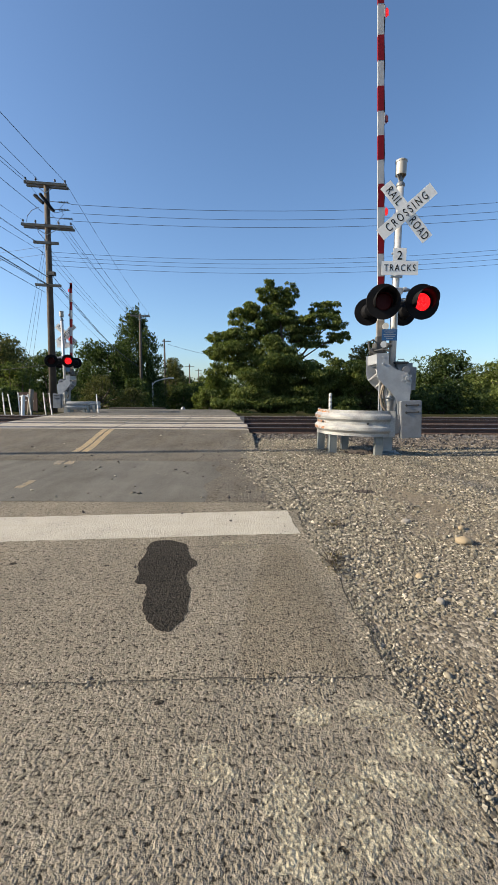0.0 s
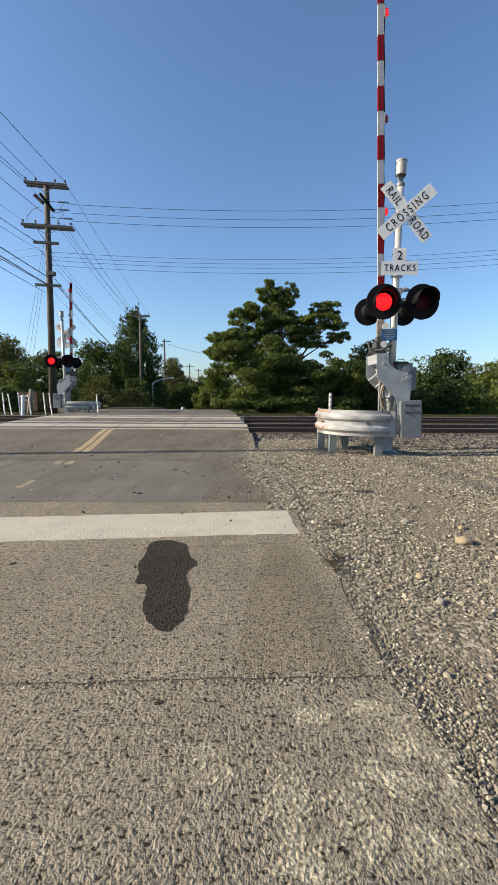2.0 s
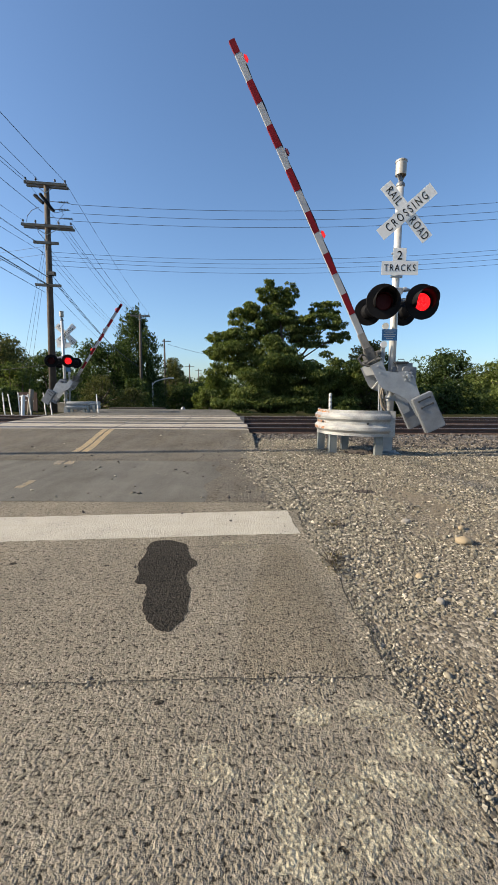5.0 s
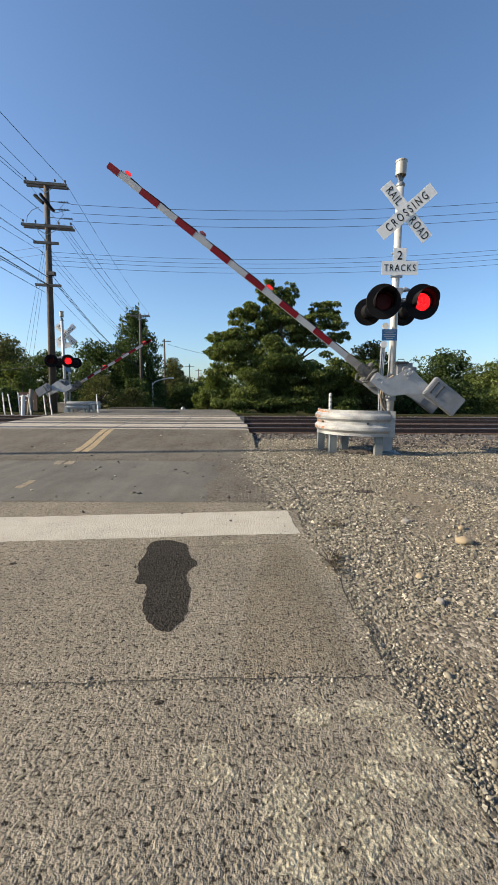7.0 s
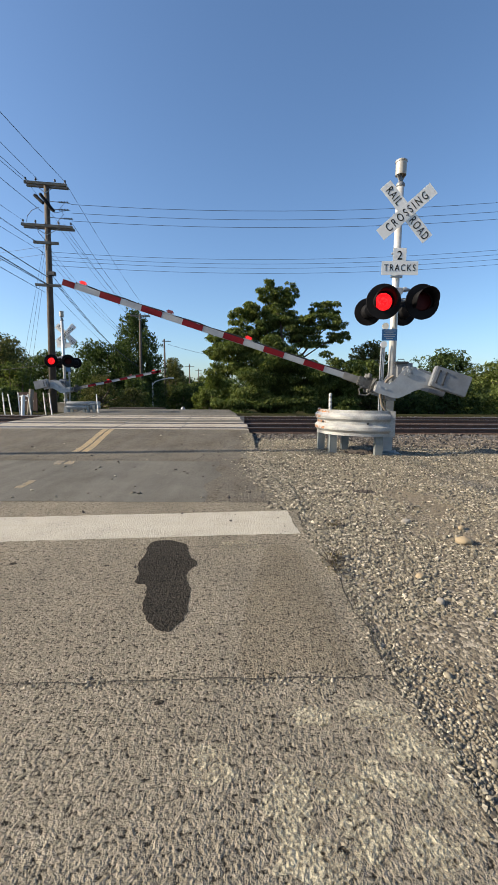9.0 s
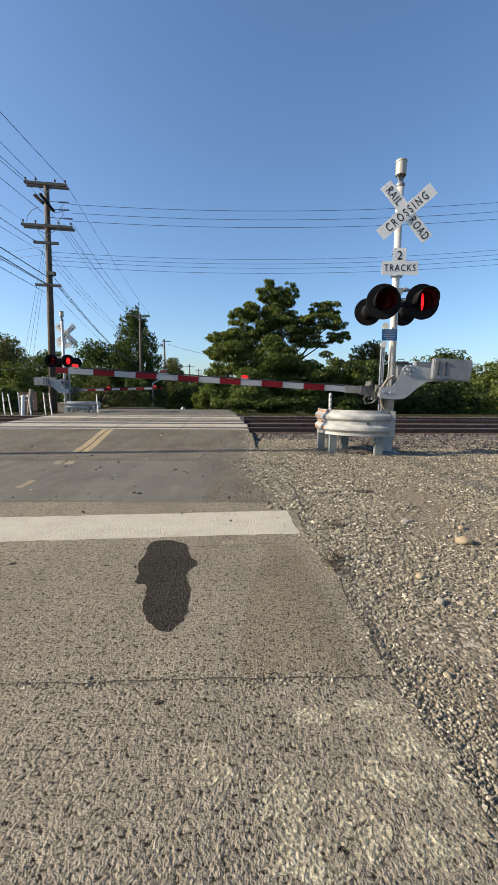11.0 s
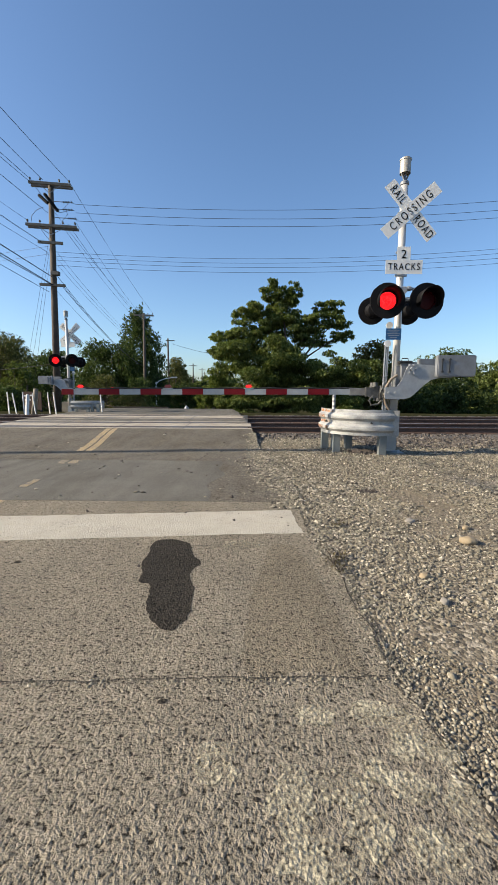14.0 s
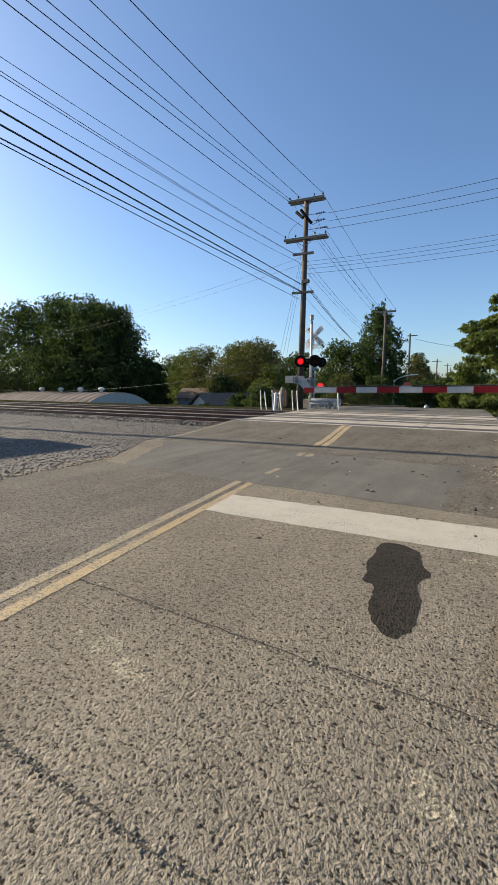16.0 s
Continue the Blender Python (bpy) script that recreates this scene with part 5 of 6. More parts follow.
def place_trees():
    rng = np.random.default_rng(11)
    group = "background trees"

    def put(x, y, z, w, h, leaf, label, n=18, count=16000, size=0.26, base=0.6, seed=0, tall=1.0, bark=None, name="tree", droop=0.25):
        r = np.random.default_rng(seed)
        return tree(name, pose(x, y, z), random_lobes(r, w, h, base, n, tall), int(count * 0.86), size, leaf, label, 0.16, (0, 0, max(0.8, base)), seed, bark, droop, group, 0.45)

    # right of the broad tree
    put(7.4, 25.5, -0.6, 4.6, 4.6, M_LEAF_OLIVE, "rounded olive-green shrub tree beside the broad tree", 14, 14000, 0.2, 0.4, 21)
    put(15.6, 33, -1.7, 6.4, 5.9, M_LEAF_DARK, "dark green tree behind the tracks", 20, 16000, 0.24, 0.5, 22)
    put(18.8, 31, -1.6, 6.4, 4.9, M_LEAF, "bright yellow-green tree with pale trunk", 20, 16000, 0.24, 1.0, 23, 1.0, M_PALE_BARK)
    put(25.5, 33, -1.7, 8.5, 4.8, M_LEAF, "bright green tree behind the tracks", 20, 16000, 0.26, 0.6, 24)
    put(10.6, 40, -2.2, 6.0, 5.2, M_LEAF_DARK, "dark green tree behind the tracks", 16, 11000, 0.26, 0.3, 25)
    # along the far road
    put(-12.8, 47, -2.3, 7.6, 11.8, M_LEAF_DARK, "tall dark evergreen with spiky top", 46, 26000, 0.30, 0.5, 31, 2.3, None, "evergreen_tree", -1.3)
    put(-17.0, 46, -2.3, 8.0, 8.6, M_LEAF_DARK, "dense dark green tree beside the far road", 20, 16000, 0.28, 0.4, 32)
    put(-19.3, 40, -2.3, 6.0, 7.0, M_LEAF_DARK, "green tree beside the far road", 16, 13000, 0.26, 0.4, 33)
    put(-9.3, 25.8, -0.7, 3.0, 2.7, M_LEAF_OLIVE, "olive-brown shrub beside the far road", 12, 9000, 0.12, 0.2, 34, 1.0, None, "shrub")
    put(-7.3, 26, -0.7, 2.6, 2.0, M_LEAF_OLIVE, "low olive-brown shrub beside the far road", 10, 7000, 0.12, 0.1, 35, 1.0, None, "shrub")
    put(-14.8, 45, -2.3, 8.0, 8.2, M_LEAF_DARK, "dense dark green tree beside the far road", 20, 14000, 0.28, 0.2, 132)
    put(-10.6, 58, -2.4, 5.0, 7.2, M_LEAF_OLIVE, "olive-green tree beside the far road", 16, 9000, 0.28, 0.4, 133)
    put(-8.5, 52, -2.4, 6.0, 4.4, M_LEAF_DARK, "dark green roadside bush in shade", 14, 8000, 0.26, 0.0, 134, 1.0, None, "bush")
    put(-5.6, 50, -2.4, 5.0, 4.4, M_LEAF_DARK, "dark green roadside bush in shade", 14, 8000, 0.26, 0.0, 135, 1.0, None, "bush")
    put(-2.2, 24.3, -0.4, 2.0, 2.4, M_LEAF_BRIGHT, "bright yellow-green bush at the foot of the tree", 10, 7000, 0.14, 0.0, 136, 1.0, None, "bush")
    put(-12.0, 66, -2.5, 5.5, 8.6, M_LEAF_OLIVE, "olive-green tree beside the far road", 16, 11000, 0.3, 0.6, 36)
    put(-12.5, 50, -2.4, 6.0, 5.0, M_LEAF_DARK, "dark green undergrowth tree beside the road", 16, 11000, 0.26, 0.0, 37)
    put(-9.0, 62, -2.5, 5.0, 4.6, M_LEAF, "green tree standing beside the far road", 14, 9000, 0.28, 0.0, 38)
    for k, (x, y, h) in enumerate(((-12.0, 95, 5.5), (-15, 85, 7.5), (-9.0, 110, 6.0), (-15.5, 135, 8.5), (-22, 150, 9.0), (-10, 150, 8), (-4.5, 60, 6), (-6.0, 85, 7), (-8.2, 72, 4.0))):
        put(x, y, -2.6, 6.5, h, (M_LEAF, M_LEAF_DARK, M_LEAF_OLIVE)[k % 3], "distant green tree along the road", 14, 6500, 0.42, 0.3, 50 + k)
    # left of the far signal
    put(-27.2, 44.5, -2.3, 10.5, 9.3, M_LEAF_OLIVE, "olive-green tree behind the tracks", 22, 18000, 0.28, 0.6, 41)
    put(-31.0, 47, -2.4, 10.0, 9.4, M_LEAF_OLIVE, "olive-green tree behind the tracks", 22, 15000, 0.28, 0.6, 241)
    put(-17.0, 30, -1.8, 3.6, 4.8, M_LEAF, "small rounded green tree behind the tracks", 14, 11000, 0.2, 0.3, 42)
    for k, (x, y, w, h) in enumerate(((-30, 52, 9, 9.6), (-36, 54, 10, 10.4), (-42.5, 54, 10, 10.2), (-49, 57, 10, 10.3), (-57, 62, 10, 10))):
        put(x, y, -2.5, w, h, (M_LEAF_OLIVE, M_LEAF)[k % 2], "tall olive-green tree in a row", 22, 15000, 0.32, 0.9, 60 + k)
    for k, (x, y, w, h) in enumerate(((-35.6, 34.5, 4.6, 6.6), (-41.2, 34, 11, 13.2), (-45.5, 34.5, 14, 14.6), (-51, 34, 14, 15.2), (-58, 33, 13, 15.0), (-66, 32, 13, 14.5), (-75, 31, 14, 14))):
        put(x, y, -2.4, w, h, M_LEAF_DARK, "large dense dark green tree", 38, 29000 if k < 5 else 5000, 0.38 if k < 5 else 0.6, 0.4, 70 + k)
    for k in range(15):
        put(-105 + 13 * k + rng.uniform(-3, 3), 88 + rng.uniform(-8, 8) + abs(k - 7) * 1.0, -2.7, 15, 7.0 + rng.uniform(-1, 1.5) - (2.2 if k in (7, 8) else 0), (M_LEAF_DARK, M_LEAF)[k % 2], "band of green trees beyond the houses", 16, 4000, 0.7, 0.0, 110 + k)
    # undergrowth shade is put into the colour: most bushes take the dark leaves
    for k, (x, y, w, h) in enumerate(((9.8, 26.5, 4.5, 2.7), (13.0, 27, 5, 2.9), (17, 27, 5, 2.6), (22, 28, 6, 3.2), (28, 29, 6, 3.4), (5.3, 26.5, 3.5, 3.0))):
        put(x, y, -1.2, w, h, (M_LEAF_DARK, M_LEAF_DARK, M_LEAF)[k % 3], "low green bush behind the tracks", 14, 9000, 0.2, 0.0, 140 + k, 1.0, None, "bush")
    for k, (x, y, w, h) in enumerate(((-13.5, 33, 5, 4.0), (-16.5, 28, 4, 3.2), (-20.8, 31, 3.4, 2.7), (-25.0, 31, 3.0, 1.6), (-10.3, 38, 5, 4.2), (-29, 40, 6, 5))):
        put(x, y, -2.1, w, h, (M_LEAF_DARK, M_LEAF_DARK, M_LEAF_DARK)[k % 3], "low dark green bush beyond the tracks", 14, 9000, 0.22, 0.0, 150 + k, 1.0, None, "bush")
    for k in range(9):
        put(-62 + 16.5 * k + rng.uniform(-3, 3), 175 + rng.uniform(-12, 12), -2.7, 24, 9 + rng.uniform(-1, 2), M_LEAF_DARK, "far band of trees on the skyline", 18, 5000, 1.0, 0.0, 90 + k)


big_tree()
place_trees()

# ---------------------------------------------------------------- buildings beyond the tracks


def vaulted_shed():
    b = thing("vaulted_shed", pose(0, 0, 0), "long low shed with a pale barrel-vaulted metal roof", "shed")
    x0, x1, y0, half, top, eave = -51.5, -32.6, 27.5, 4.6, 0.72, -0.9
    n = 24
    rise = top - eave
    R = (half * half + rise * rise) / (2 * rise)
    a0 = math.asin(half / R)
    prof = [(R * math.sin(-a0 + 2 * a0 * i / n), top - R + R * math.cos(-a0 + 2 * a0 * i / n)) for i in range(n + 1)]
    bm = bmesh.new()
    cols = 60
    grid = [[bm.verts.new((x0 + (x1 - x0) * k / cols, y0 + y, z)) for y, z in prof] for k in range(cols + 1)]
    for g, h in zip(grid, grid[1:]):
        for i in range(n):
            bm.faces.new((g[i], h[i], h[i + 1], g[i + 1]))
    part("roof", bm, M_ROOF, b, "pale metal barrel roof", True)
    for k in range(0, 15):
        bm = bmesh.new()
        x = x0 + (x1 - x0) * (k + 0.5) / 15
        tube(bm, [(x, y0 + y, z + 0.01) for y, z in prof], 0.03, 5)
        part("roof_seam", bm, M_ROOF, b)
    bm = bmesh.new()
    face = [bm.verts.new((x1 - 0.05, y0 + y, z)) for y, z in prof] + [bm.verts.new((x1 - 0.05, y0 + half, -2.8)), bm.verts.new((x1 - 0.05, y0 - half, -2.8))]
    bm.faces.new(face)
    box(bm, ((x0 + x1) / 2, y0 - half + 0.1, (eave - 2.9) / 2), (x1 - x0 - 0.2, 0.2, eave + 2.9))
    part("wall", bm, M_WALL, b)
    for x in (-45.8, -42.2, -38.7, -35.3):
        bm = bmesh.new()
        lathe(bm, [(0, 0), (0.2, 0), (0.17, 0.28), (0.28, 0.32), (0.31, 0.42), (0.27, 0.54), (0.14, 0.6), (0, 0.61)], pose(x, y0, top - 0.12), 14)
        part("roof_vent", bm, M_SIGN, b, "white turbine roof vent", True)


def house(x, y, z, w, d, h, rise, yaw, label):
    b = thing("house", pose(x, y, z, 0, 0, yaw), label, "house", "houses")
    bm = bmesh.new()
    box(bm, (0, 0, h / 2), (w, d, h))
    part("wall", bm, M_WALL, b)
    for s in (-1, 1):
        bm = bmesh.new()
        a = [(-w / 2 - 0.3, s * (d / 2 + 0.4), h - 0.1), (w / 2 + 0.3, s * (d / 2 + 0.4), h - 0.1), (w / 2 + 0.3, 0, h + rise), (-w / 2 - 0.3, 0, h + rise)]
        lo = [bm.verts.new(p) for p in a]
        hi = [bm.verts.new((p[0], p[1], p[2] + 0.12)) for p in a]
        bm.faces.new(lo)
        bm.faces.new(hi[::-1])
        for i in range(4):
            bm.faces.new((lo[i], lo[(i + 1) % 4], hi[(i + 1) % 4], hi[i]))
        bmesh.ops.recalc_face_normals(bm, faces=bm.faces)
        part("roof_slope", bm, M_SHINGLE, b)
    bm = bmesh.new()
    for s in (-1, 1):
        g = [bm.verts.new((s * w / 2, -d / 2, h)), bm.verts.new((s * w / 2, d / 2, h)), bm.verts.new((s * w / 2, 0, h + rise - 0.05))]
        bm.faces.new(g)
    part("gable", bm, M_WALL, b)
    for k in (-0.25, 0.25):
        bm = bmesh.new()
        box(bm, (k * w, -d / 2 - 0.02, h * 0.55), (1.1, 0.06, 1.0), None, 0.01)
        part("window", bm, M_IRON, b)


vaulted_shed()
house(-34.5, 45, -2.4, 8, 6, 2.2, 1.2, 25, "low house with a brown shingle roof among trees")
house(-26.5, 37, -2.3, 6, 5, 1.7, 1.1, 60, "small pale house with a gabled roof behind the tracks")

# ---------------------------------------------------------------- clutter by the far signal
for k, (x, y, h, lean) in enumerate(((-11.0, 18.5, 1.0, -3), (-10.62, 18.4, 0.95, -8), (-10.37, 18.6, 1.0, -2), (-9.86, 18.6, 0.95, -6), (-9.35, 18.9, 1.0, -4), (-8.92, 18.6, 1.0, -5), (-6.72, 18.35, 0.95, -4))):
    marker_post(x, y, 0.0, h, 0.026, lean, "thin white marker post beside the tracks")
marker_post(-9.35, 16.95, 0.0, 0.92, 0.07, 5, "stout white post leaning beside the tracks")


def board():
    b = thing("board", pose(-10.95, 20.4, 0), "brown board with pale scrawled graffiti", "board")
    bm = bmesh.new()
    box(bm, (0, 0, 0.55), (0.95, 0.05, 0.9), None, 0.006)
    part("panel", bm, M_BROWN_BOARD, b)
    for x in (-0.4, 0.4):
        bm = bmesh.new()
        box(bm, (x, 0.06, 0.4), (0.08, 0.06, 1.1))
        part("leg", bm, M_TIE, b)
    for x, z, w in ((-0.28, 0.8, 0.22), (0.05, 0.82, 0.28), (-0.2, 0.6, 0.3), (0.2, 0.58, 0.2)):
        bm = bmesh.new()
        box(bm, (x, -0.028, z), (w, 0.004, 0.07))
        part("scrawl", bm, M_SIGN, b)


board()


def stump():
    t = thing("stump", pose(-10.15, 19.0, 0, 0, 6, 0), "tall weathered brown stump", "stump")
    bm = bmesh.new()
    rod(bm, (0, 0, -0.1), (0.03, 0, 1.15), 0.13, 0.10, 10)
    part("wood", bm, M_ARMWOOD, t, "", True)


stump()


def base_block():
    bm = bmesh.new()
    box(bm, (-9.35, 21.4, 0.2), (1.1, 0.6, 0.55), None, 0.03)
    tagged(part("concrete_block", bm, M_CONCRETE), "low grey concrete block beside the pole", "block")


base_block()


def low_kerb():
    bm = bmesh.new()
    box(bm, (-6.4, 23.6, -0.1), (3.2, 0.35, 0.5), None, 0.03)
    tagged(part("kerb", bm, M_TIE), "low dark timber kerb beside the far road", "kerb")


low_kerb()


def hydrant():
    t = thing("hydrant", pose(-4.2, 26.2, -0.75), "small grey hydrant beside the far road", "hydrant")
    bm = bmesh.new()
    lathe(bm, [(0, 0), (0.2, 0), (0.2, 0.08), (0.14, 0.1), (0.13, 0.62), (0.16, 0.64), (0.13, 0.78), (0.04, 0.86), (0, 0.9)], pose(0, 0, 0), 16)
    part("barrel", bm, M_GALV, t, "", True)
    for s in (-1, 1):
        bm = bmesh.new()
        rod(bm, (s * 0.1, 0, 0.5), (s * 0.24, 0, 0.5), 0.06, seg=10)
        part("nozzle", bm, M_GALV, t)


hydrant()

# ---------------------------------------------------------------- loose things on the shoulder


def rock(x, y, sx, sy, sz, turn, material, label, seed):
    bm = bmesh.new()
    bmesh.ops.create_icosphere(bm, subdivisions=3, radius=1.0)
    for v in bm.verts:
        k = 1 + 0.16 * noise.noise(v.co * 1.7 + Vector((seed, 0, 0)))
        v.co = Vector((v.co.x * sx, v.co.y * sy, v.co.z * sz)) * k
    ob = tagged(part("rock", bm, material, None, "", True), label, "rock", "loose rocks")
    ob.matrix_basis = pose(x, y, float(land(x, y)) + sz * 0.7, 0, 0, turn)


M_ROCK = simple("smooth_tan_rock", (0.26, 0.205, 0.13), 0.8, 0, 0.2, 12, 0.2)
M_ROCK_GREY = simple("pale_grey_rock", (0.23, 0.21, 0.18), 0.8, 0, 0.25, 12, 0.2)
rock(1.6, 2.93, 0.062, 0.04, 0.034, -15, M_ROCK, "smooth tan rock lying on the gravel", 1)
rock(1.04, 2.35, 0.032, 0.025, 0.02, 20, M_ROCK, "small tan rock lying on the gravel", 2)
rock(1.02, 2.05, 0.028, 0.022, 0.018, 60, M_ROCK_GREY, "small pale grey rock on the gravel", 3)
rock(1.35, 3.4, 0.045, 0.03, 0.022, 10, M_ROCK_GREY, "pale grey rock lying on the gravel", 4)
rock(1.12, 1.62, 0.03, 0.024, 0.02, 70, M_ROCK_GREY, "small pale grey rock on the gravel", 5)
rock(1.75, 3.25, 0.035, 0.025, 0.02, 30, M_ROCK, "small tan rock lying on the gravel", 6)


def dry_weed(x, y, seed):
    rng = np.random.default_rng(seed)
    t = thing("dry_weed", pose(x, y, float(land(x, y))), "small dry dark weed at the road edge", "weed", "dry weeds")
    bm = bmesh.new()
    for k in range(9):
        a, l = rng.random() * 6.28, 0.05 + 0.06 * rng.random()
        q = Vector((math.cos(a) * l * 0.7, math.sin(a) * l * 0.7, l * 0.7))
        tube(bm, [(0, 0, 0), q * 0.5 + Vector((0, 0, 0.012)), q], 0.0025, 4)
    part("stems", bm, M_POLE, t)
    v, f = leaf_cloud(rng, [(0, 0, 0.03, 0.06, 0.06, 0.025)], 34, 0.02)
    soup("leaves", v, f, M_DRY, t)


dry_weed(0.53, 2.55, 1)
dry_weed(0.60, 2.62, 2)
dry_weed(0.55, 2.42, 3)
dry_weed(0.70, 3.3, 4)

# ---------------------------------------------------------------- stones


def stones(name, rng, xy, zfun, size, material, label, flat=0.7, round_=True, fine=False):
    """Angular stones, one mesh, each an uneven eight-sided lump."""
    n = len(xy)
    if fine:
        g = (1 + 5 ** 0.5) / 2
        base = np.array([(-1, g, 0), (1, g, 0), (-1, -g, 0), (1, -g, 0), (0, -1, g), (0, 1, g), (0, -1, -g), (0, 1, -g), (g, 0, -1), (g, 0, 1), (-g, 0, -1), (-g, 0, 1)], float) / 1.9
        fa = np.array([(0, 11, 5), (0, 5, 1), (0, 1, 7), (0, 7, 10), (0, 10, 11), (1, 5, 9), (5, 11, 4), (11, 10, 2), (10, 7, 6), (7, 1, 8), (3, 9, 4), (3, 4, 2), (3, 2, 6), (3, 6, 8),
                       (3, 8, 9), (4, 9, 5), (2, 4, 11), (6, 2, 10), (8, 6, 7), (9, 8, 1)])
    else:
        base = np.array([(1, 0, 0), (0, 1, 0), (-1, 0, 0), (0, -1, 0), (0, 0, 1), (0, 0, -1)], float)
        fa = np.array([(0, 1, 4), (1, 2, 4), (2, 3, 4), (3, 0, 4), (1, 0, 5), (2, 1, 5), (3, 2, 5), (0, 3, 5)])
    m = len(base)
    s = size * np.clip(np.exp(rng.normal(size=n) * (0.5 if fine else 0.42)), 0.35, 2.1)
    v = base[None] * (0.75 + 0.5 * rng.random((n, m, 1)) * (0.5 if fine else 1)) * (0.7 + 0.6 * rng.random((n, 1, 3))) + rng.normal(size=(n, m, 3)) * (0.09 if fine else 0.15)
    v = np.einsum("nij,nkj->nki", spins(rng, n), v)
    v[:, :, 2] *= flat
    v *= s[:, None, None] * 0.5
    v[:, :, 0] += xy[:, None, 0]
    v[:, :, 1] += xy[:, None, 1]
    v[:, :, 2] += (zfun(xy[:, 0], xy[:, 1]) + s * 0.14)[:, None]
    f = (np.arange(n)[:, None, None] * m + fa[None]).reshape(-1, 3)
    return tagged(soup(name, v.reshape(-1, 3), f, material, None, round_), label, "gravel", kind="stuff")


def scatter_stones():
    rng = np.random.default_rng(5)
    # shoulder on the signal's side: fine and dense near the viewer, coarser further on
    for n, y0, span, reach, size, fine in ((36000, 0.45, 1.6, 1.7, 0.0088, True), (42000, 1.9, 2.2, 2.9, 0.0138, False), (72000, 3.0, 6.8, 6.4, 0.0205, False)):
        y = y0 + span * rng.random(n) ** 1.1
        x = np.interp(y, RIGHT_Y, RIGHT_X) + 0.01 + reach * rng.random(n) ** 1.15
        clump = np.array([noise.noise((a * 0.9, b * 0.9, 0)) + 0.7 * noise.noise((a * 2.7, b * 2.7, 4)) for a, b in zip(x, y)])
        keep = rng.random(n) < np.clip(0.48 + 2.3 * clump * np.clip(1.6 - 0.22 * y, 0.15, 1) + 0.15 * (y - 2), 0.08, 1)
        stones("gravel", rng, np.stack([x, y], -1)[keep], land, size, M_GRAVEL, "loose tan gravel on the road shoulder", 0.75, fine, fine)
    n = 3000
    y = 0.6 + 9 * rng.random(n) ** 1.2
    x = np.interp(y, RIGHT_Y, RIGHT_X) + 0.03 + 7 * rng.random(n)
    stones("pebbles", rng, np.stack([x, y], -1), land, 0.020, M_GRAVEL, "larger pale pebbles among the gravel", 0.7, True, True)
    n = 520
    x = -2.1 + 2.65 * rng.random(n)
    y = 1.44 + 0.03 * x + rng.normal(size=n) * 0.012
    stones("joint_grit", rng, np.stack([x, y], -1), road_z, 0.0078, M_GRAVEL, "small stones caught in the road joint", 0.7, True, True)
    n = 900
    x = -2.6 + 3.2 * rng.random(n)
    y = np.interp(x, (-2.6, -1.7, -1.0, -0.5, 0.1, 0.6), (0.52, 0.545, 0.57, 0.60, 0.63, 0.64)) + rng.normal(size=n) * 0.007
    stones("joint_grit", rng, np.stack([x, y], -1), road_z, 0.007, M_GRAVEL, "small stones caught in the road joint", 0.7, True, True)
    n = 9000
    y = 3.75 + 5.95 * rng.random(n)
    x = np.interp(y, RIGHT_Y, RIGHT_X) + 0.06 - np.abs(rng.normal(size=n)) * (0.10 + 0.14 * np.exp(-((y - 5.6) / 1.3) ** 2))
    stones("edge_gravel", rng, np.stack([x, y], -1), lambda a, b: road_z(a, b) - 0.003, 0.021, M_GRAVEL, "gravel spilling over the road edge", 0.7, False)
    n = 2600
    k = rng.random(n)
    y = 0.75 + 2.3 * k
    x = np.interp(y, RIGHT_Y, RIGHT_X) - 0.004 + rng.normal(size=n) * (0.016 + 0.02 * k)
    stones("edge_grit", rng, np.stack([x, y], -1), lambda a, b: road_z(a, b) - 0.004, 0.010, M_GRAVEL, "small stones along the broken road edge", 0.7, False)
    for cx, cy, spread, size, n in ((2.02, 7.35, 0.13, 0.075, 90), (1.30, 4.45, 0.07, 0.028, 60), (0.74, 3.34, 0.05, 0.016, 40), (1.05, 3.0, 0.04, 0.014, 30)):
        q = np.array([cx, cy]) + rng.normal(size=(n, 2)) * np.array([spread, spread * 0.5])
        stones("debris", rng, q, land, size, M_TIE, "dark clump of clods and litter on the gravel", 0.8, False)
    # grit, bits of bark and clods lying about on the road
    for n, y0, y1, size, mat, label in ((150, 3.9, 9.8, 0.026, M_GRAVEL, "scattered pale stones on the asphalt"), (70, 3.2, 9.5, 0.03, M_TIE, "scattered dark bits of bark on the asphalt"),
                                        (45, 1.2, 3.9, 0.012, M_TIE, "small dark bits of litter on the asphalt")):
        y = y0 + (y1 - y0) * rng.random(n)
        x = np.interp(y, RIGHT_Y, RIGHT_X) - 0.1 - 4.6 * rng.random(n) ** 1.6
        stones("road_litter", rng, np.stack([x, y], -1), road_z, size, mat, label, 0.6, False)
    # shoulder on the other side
    n = 32000
    y = 1.0 + 9.0 * rng.random(n)
    x = np.interp(y, LEFT_Y, LEFT_X) - 0.05 - 13 * rng.random(n) ** 1.3
    stones("gravel", rng, np.stack([x, y], -1), land, 0.023, M_GREY_GRAVEL, "loose grey gravel on the far shoulder")
    # ballast along the tracks, both sides of the crossing
    n = 38000
    y = 9.4 + 9.2 * rng.random(n)
    right = rng.random(n) < 0.45
    x = np.where(right, 0.15 + 16 * rng.random(n) ** 1.3, -7.6 - 26 * rng.random(n) ** 1.2)
    lip = rng.random(n) < 0.13
    y = np.where(lip, 8.0 + 1.6 * rng.random(n) ** 0.7, y)
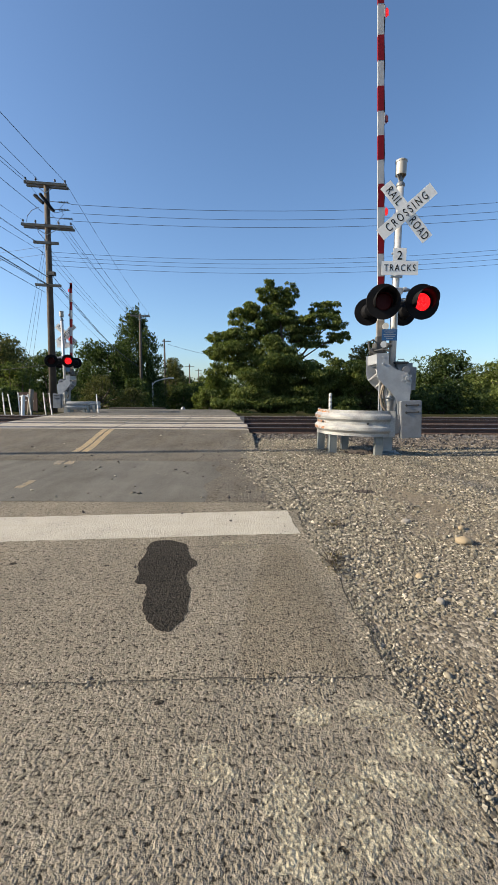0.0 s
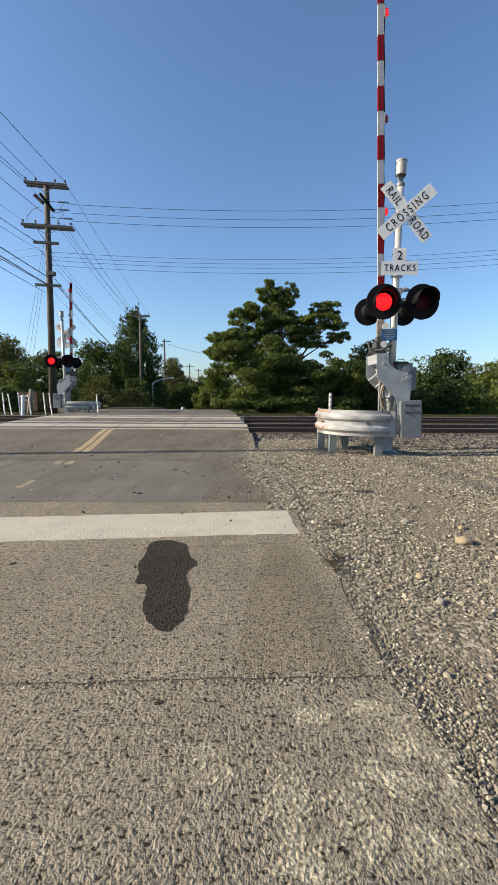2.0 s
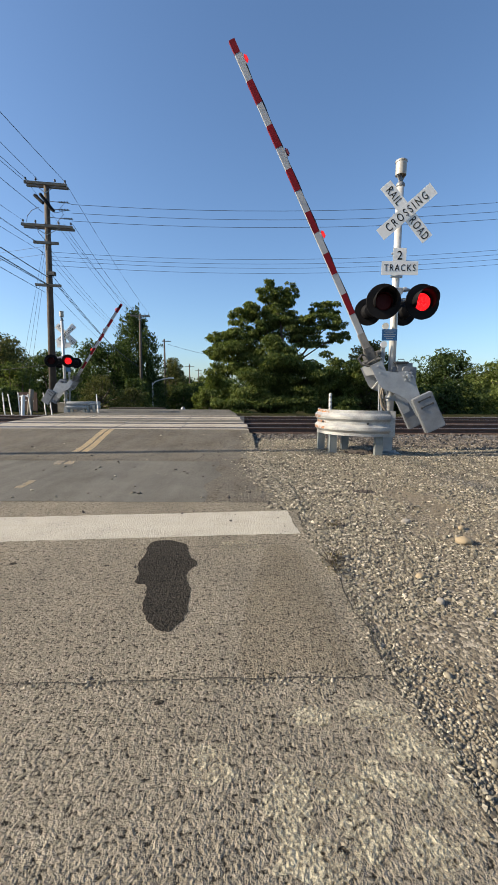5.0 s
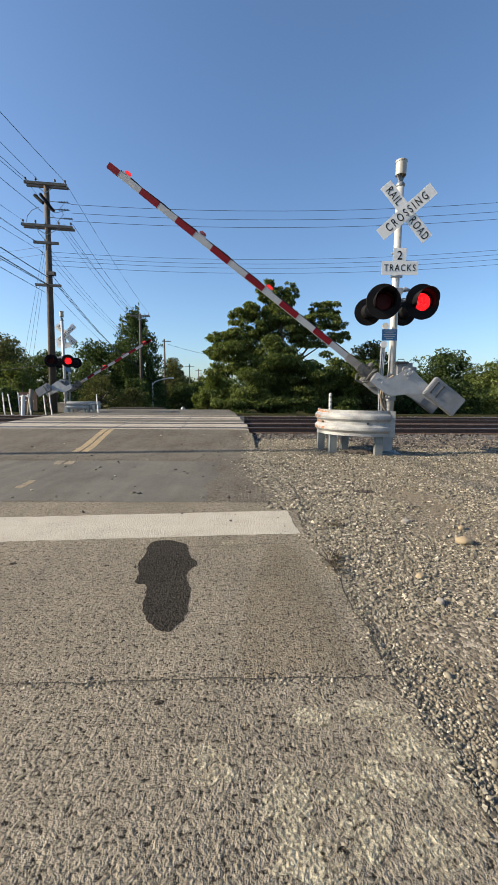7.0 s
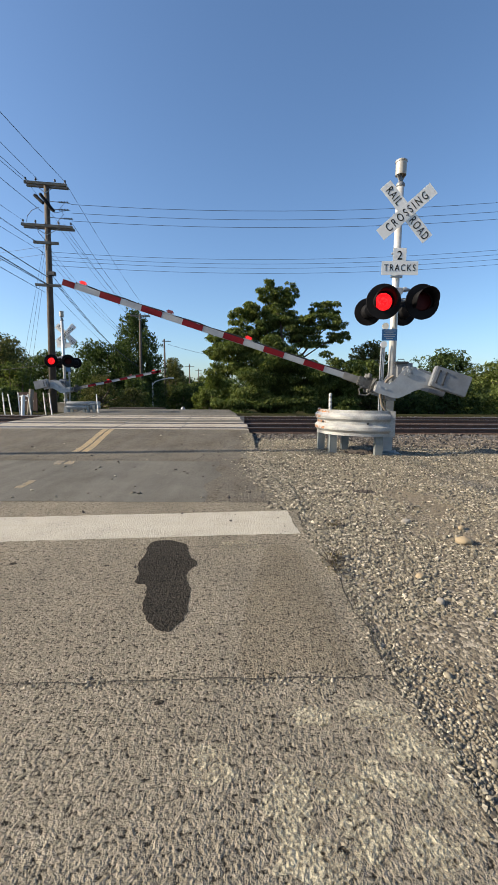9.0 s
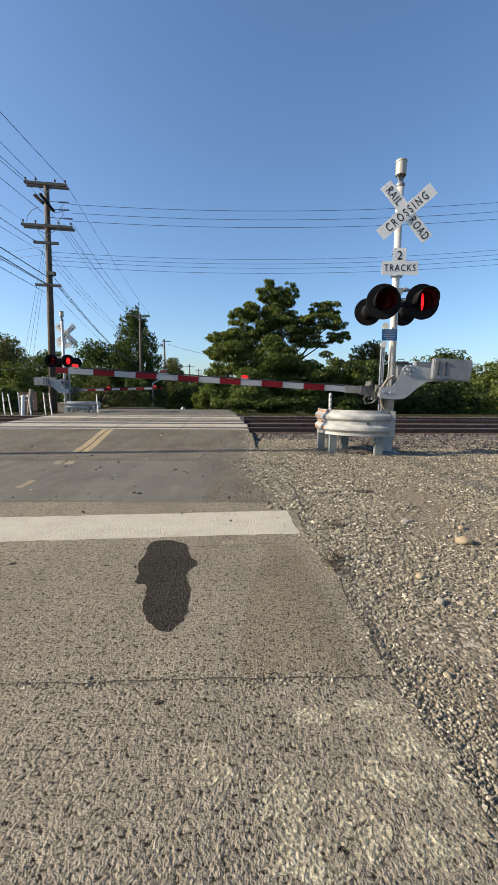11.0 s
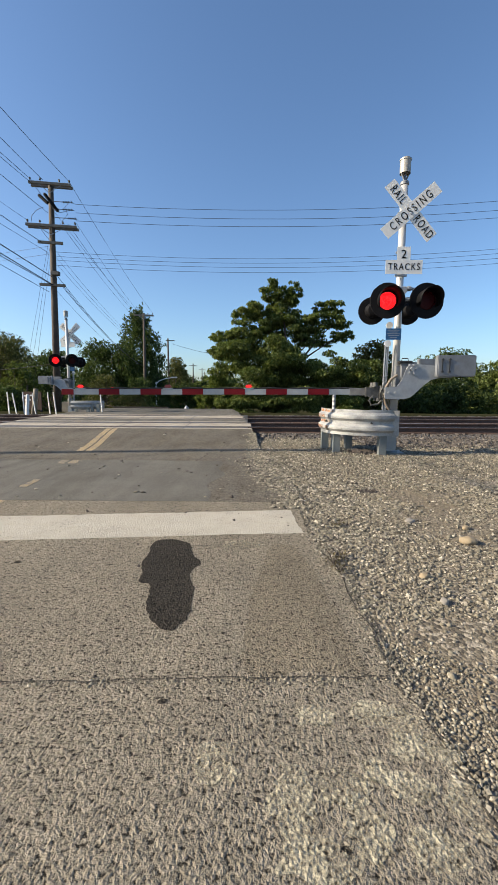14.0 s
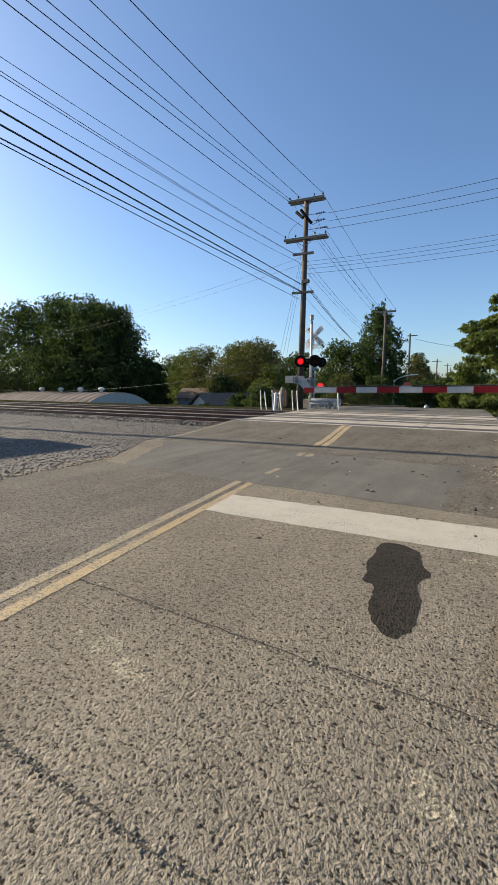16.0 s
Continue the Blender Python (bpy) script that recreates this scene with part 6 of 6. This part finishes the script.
    x = np.where(lip, 2.3 + 8 * rng.random(n) ** 1.1, x)
    zb = lambda a, b: land(a, b) + 0.0
    stones("ballast", rng, np.stack([x, y], -1), zb, 0.05, M_BALLAST, "dark angular ballast stones along the tracks", 0.8, False)


scatter_stones()

# ---------------------------------------------------------------- what moves
NEAR_RISE = [(0, 87.5), (3.4, 87.5), (3.6, 87.2), (3.8, 86.0), (4.0, 83.3), (4.2, 78.5), (5.2, 61.0), (6.3, 45.3), (6.5, 42.7), (7.0, 37.3), (7.5, 31.6), (8.0, 26.6),
             (8.5, 22.2), (9.0, 17.7), (9.2, 15.9), (10.2, 8.0), (11.3, 1.8), (11.5, 0.8), (12.0, 0.2), (12.5, -0.2), (13.0, -0.3), (16.0, -0.3)]
FAR_RISE = [(0, 87.8), (3.2, 87.8), (3.5, 86.3), (3.6, 84.9), (3.8, 80.2), (4.0, 75.9), (4.2, 70.5), (5.2, 54.0), (6.3, 38.7), (6.6, 35.2), (7.0, 30.4), (7.5, 24.6), (9.0, 11.6),
            (10.2, 4.5), (11.3, 1.0), (12.0, 0.0), (16.0, 0.0)]
FLASH_START, FLASH_STEP = 0.445, 0.59


def flash_rows(first_lit):
    """Half turns of a lamp's panel between its glowing and its dark face."""
    rows, lit = [(0.0, 0 if first_lit else 180)], first_lit
    k = 0
    while FLASH_START + FLASH_STEP * k < 15.9:
        t = FLASH_START + FLASH_STEP * k - (0.03 if k in (1, 12, 23) else 0.1)
        turns = (0, 60, 120, 180) if lit else (180, 120, 60, 0)
        rows += [(t + i / 30, a) for i, a in enumerate(turns)]
        lit = not lit
        k += 1
    rows.append((16.0, rows[-1][1]))
    return [(t, pose(0, 0.012, 0, 0, 0, a)) for t, a in rows]


def motions():
    walk(near_arm, [(t, pose(*NEAR_PIVOT, 0, a, 0)) for t, a in NEAR_RISE])
    walk(far_arm, [(t, pose(*FAR_PIVOT, 0, a, 0)) for t, a in FAR_RISE])
    for leds in (near_leds, far_leds):
        walk(leds[0], flash_rows(False))
        walk(leds[1], flash_rows(True))


motions()
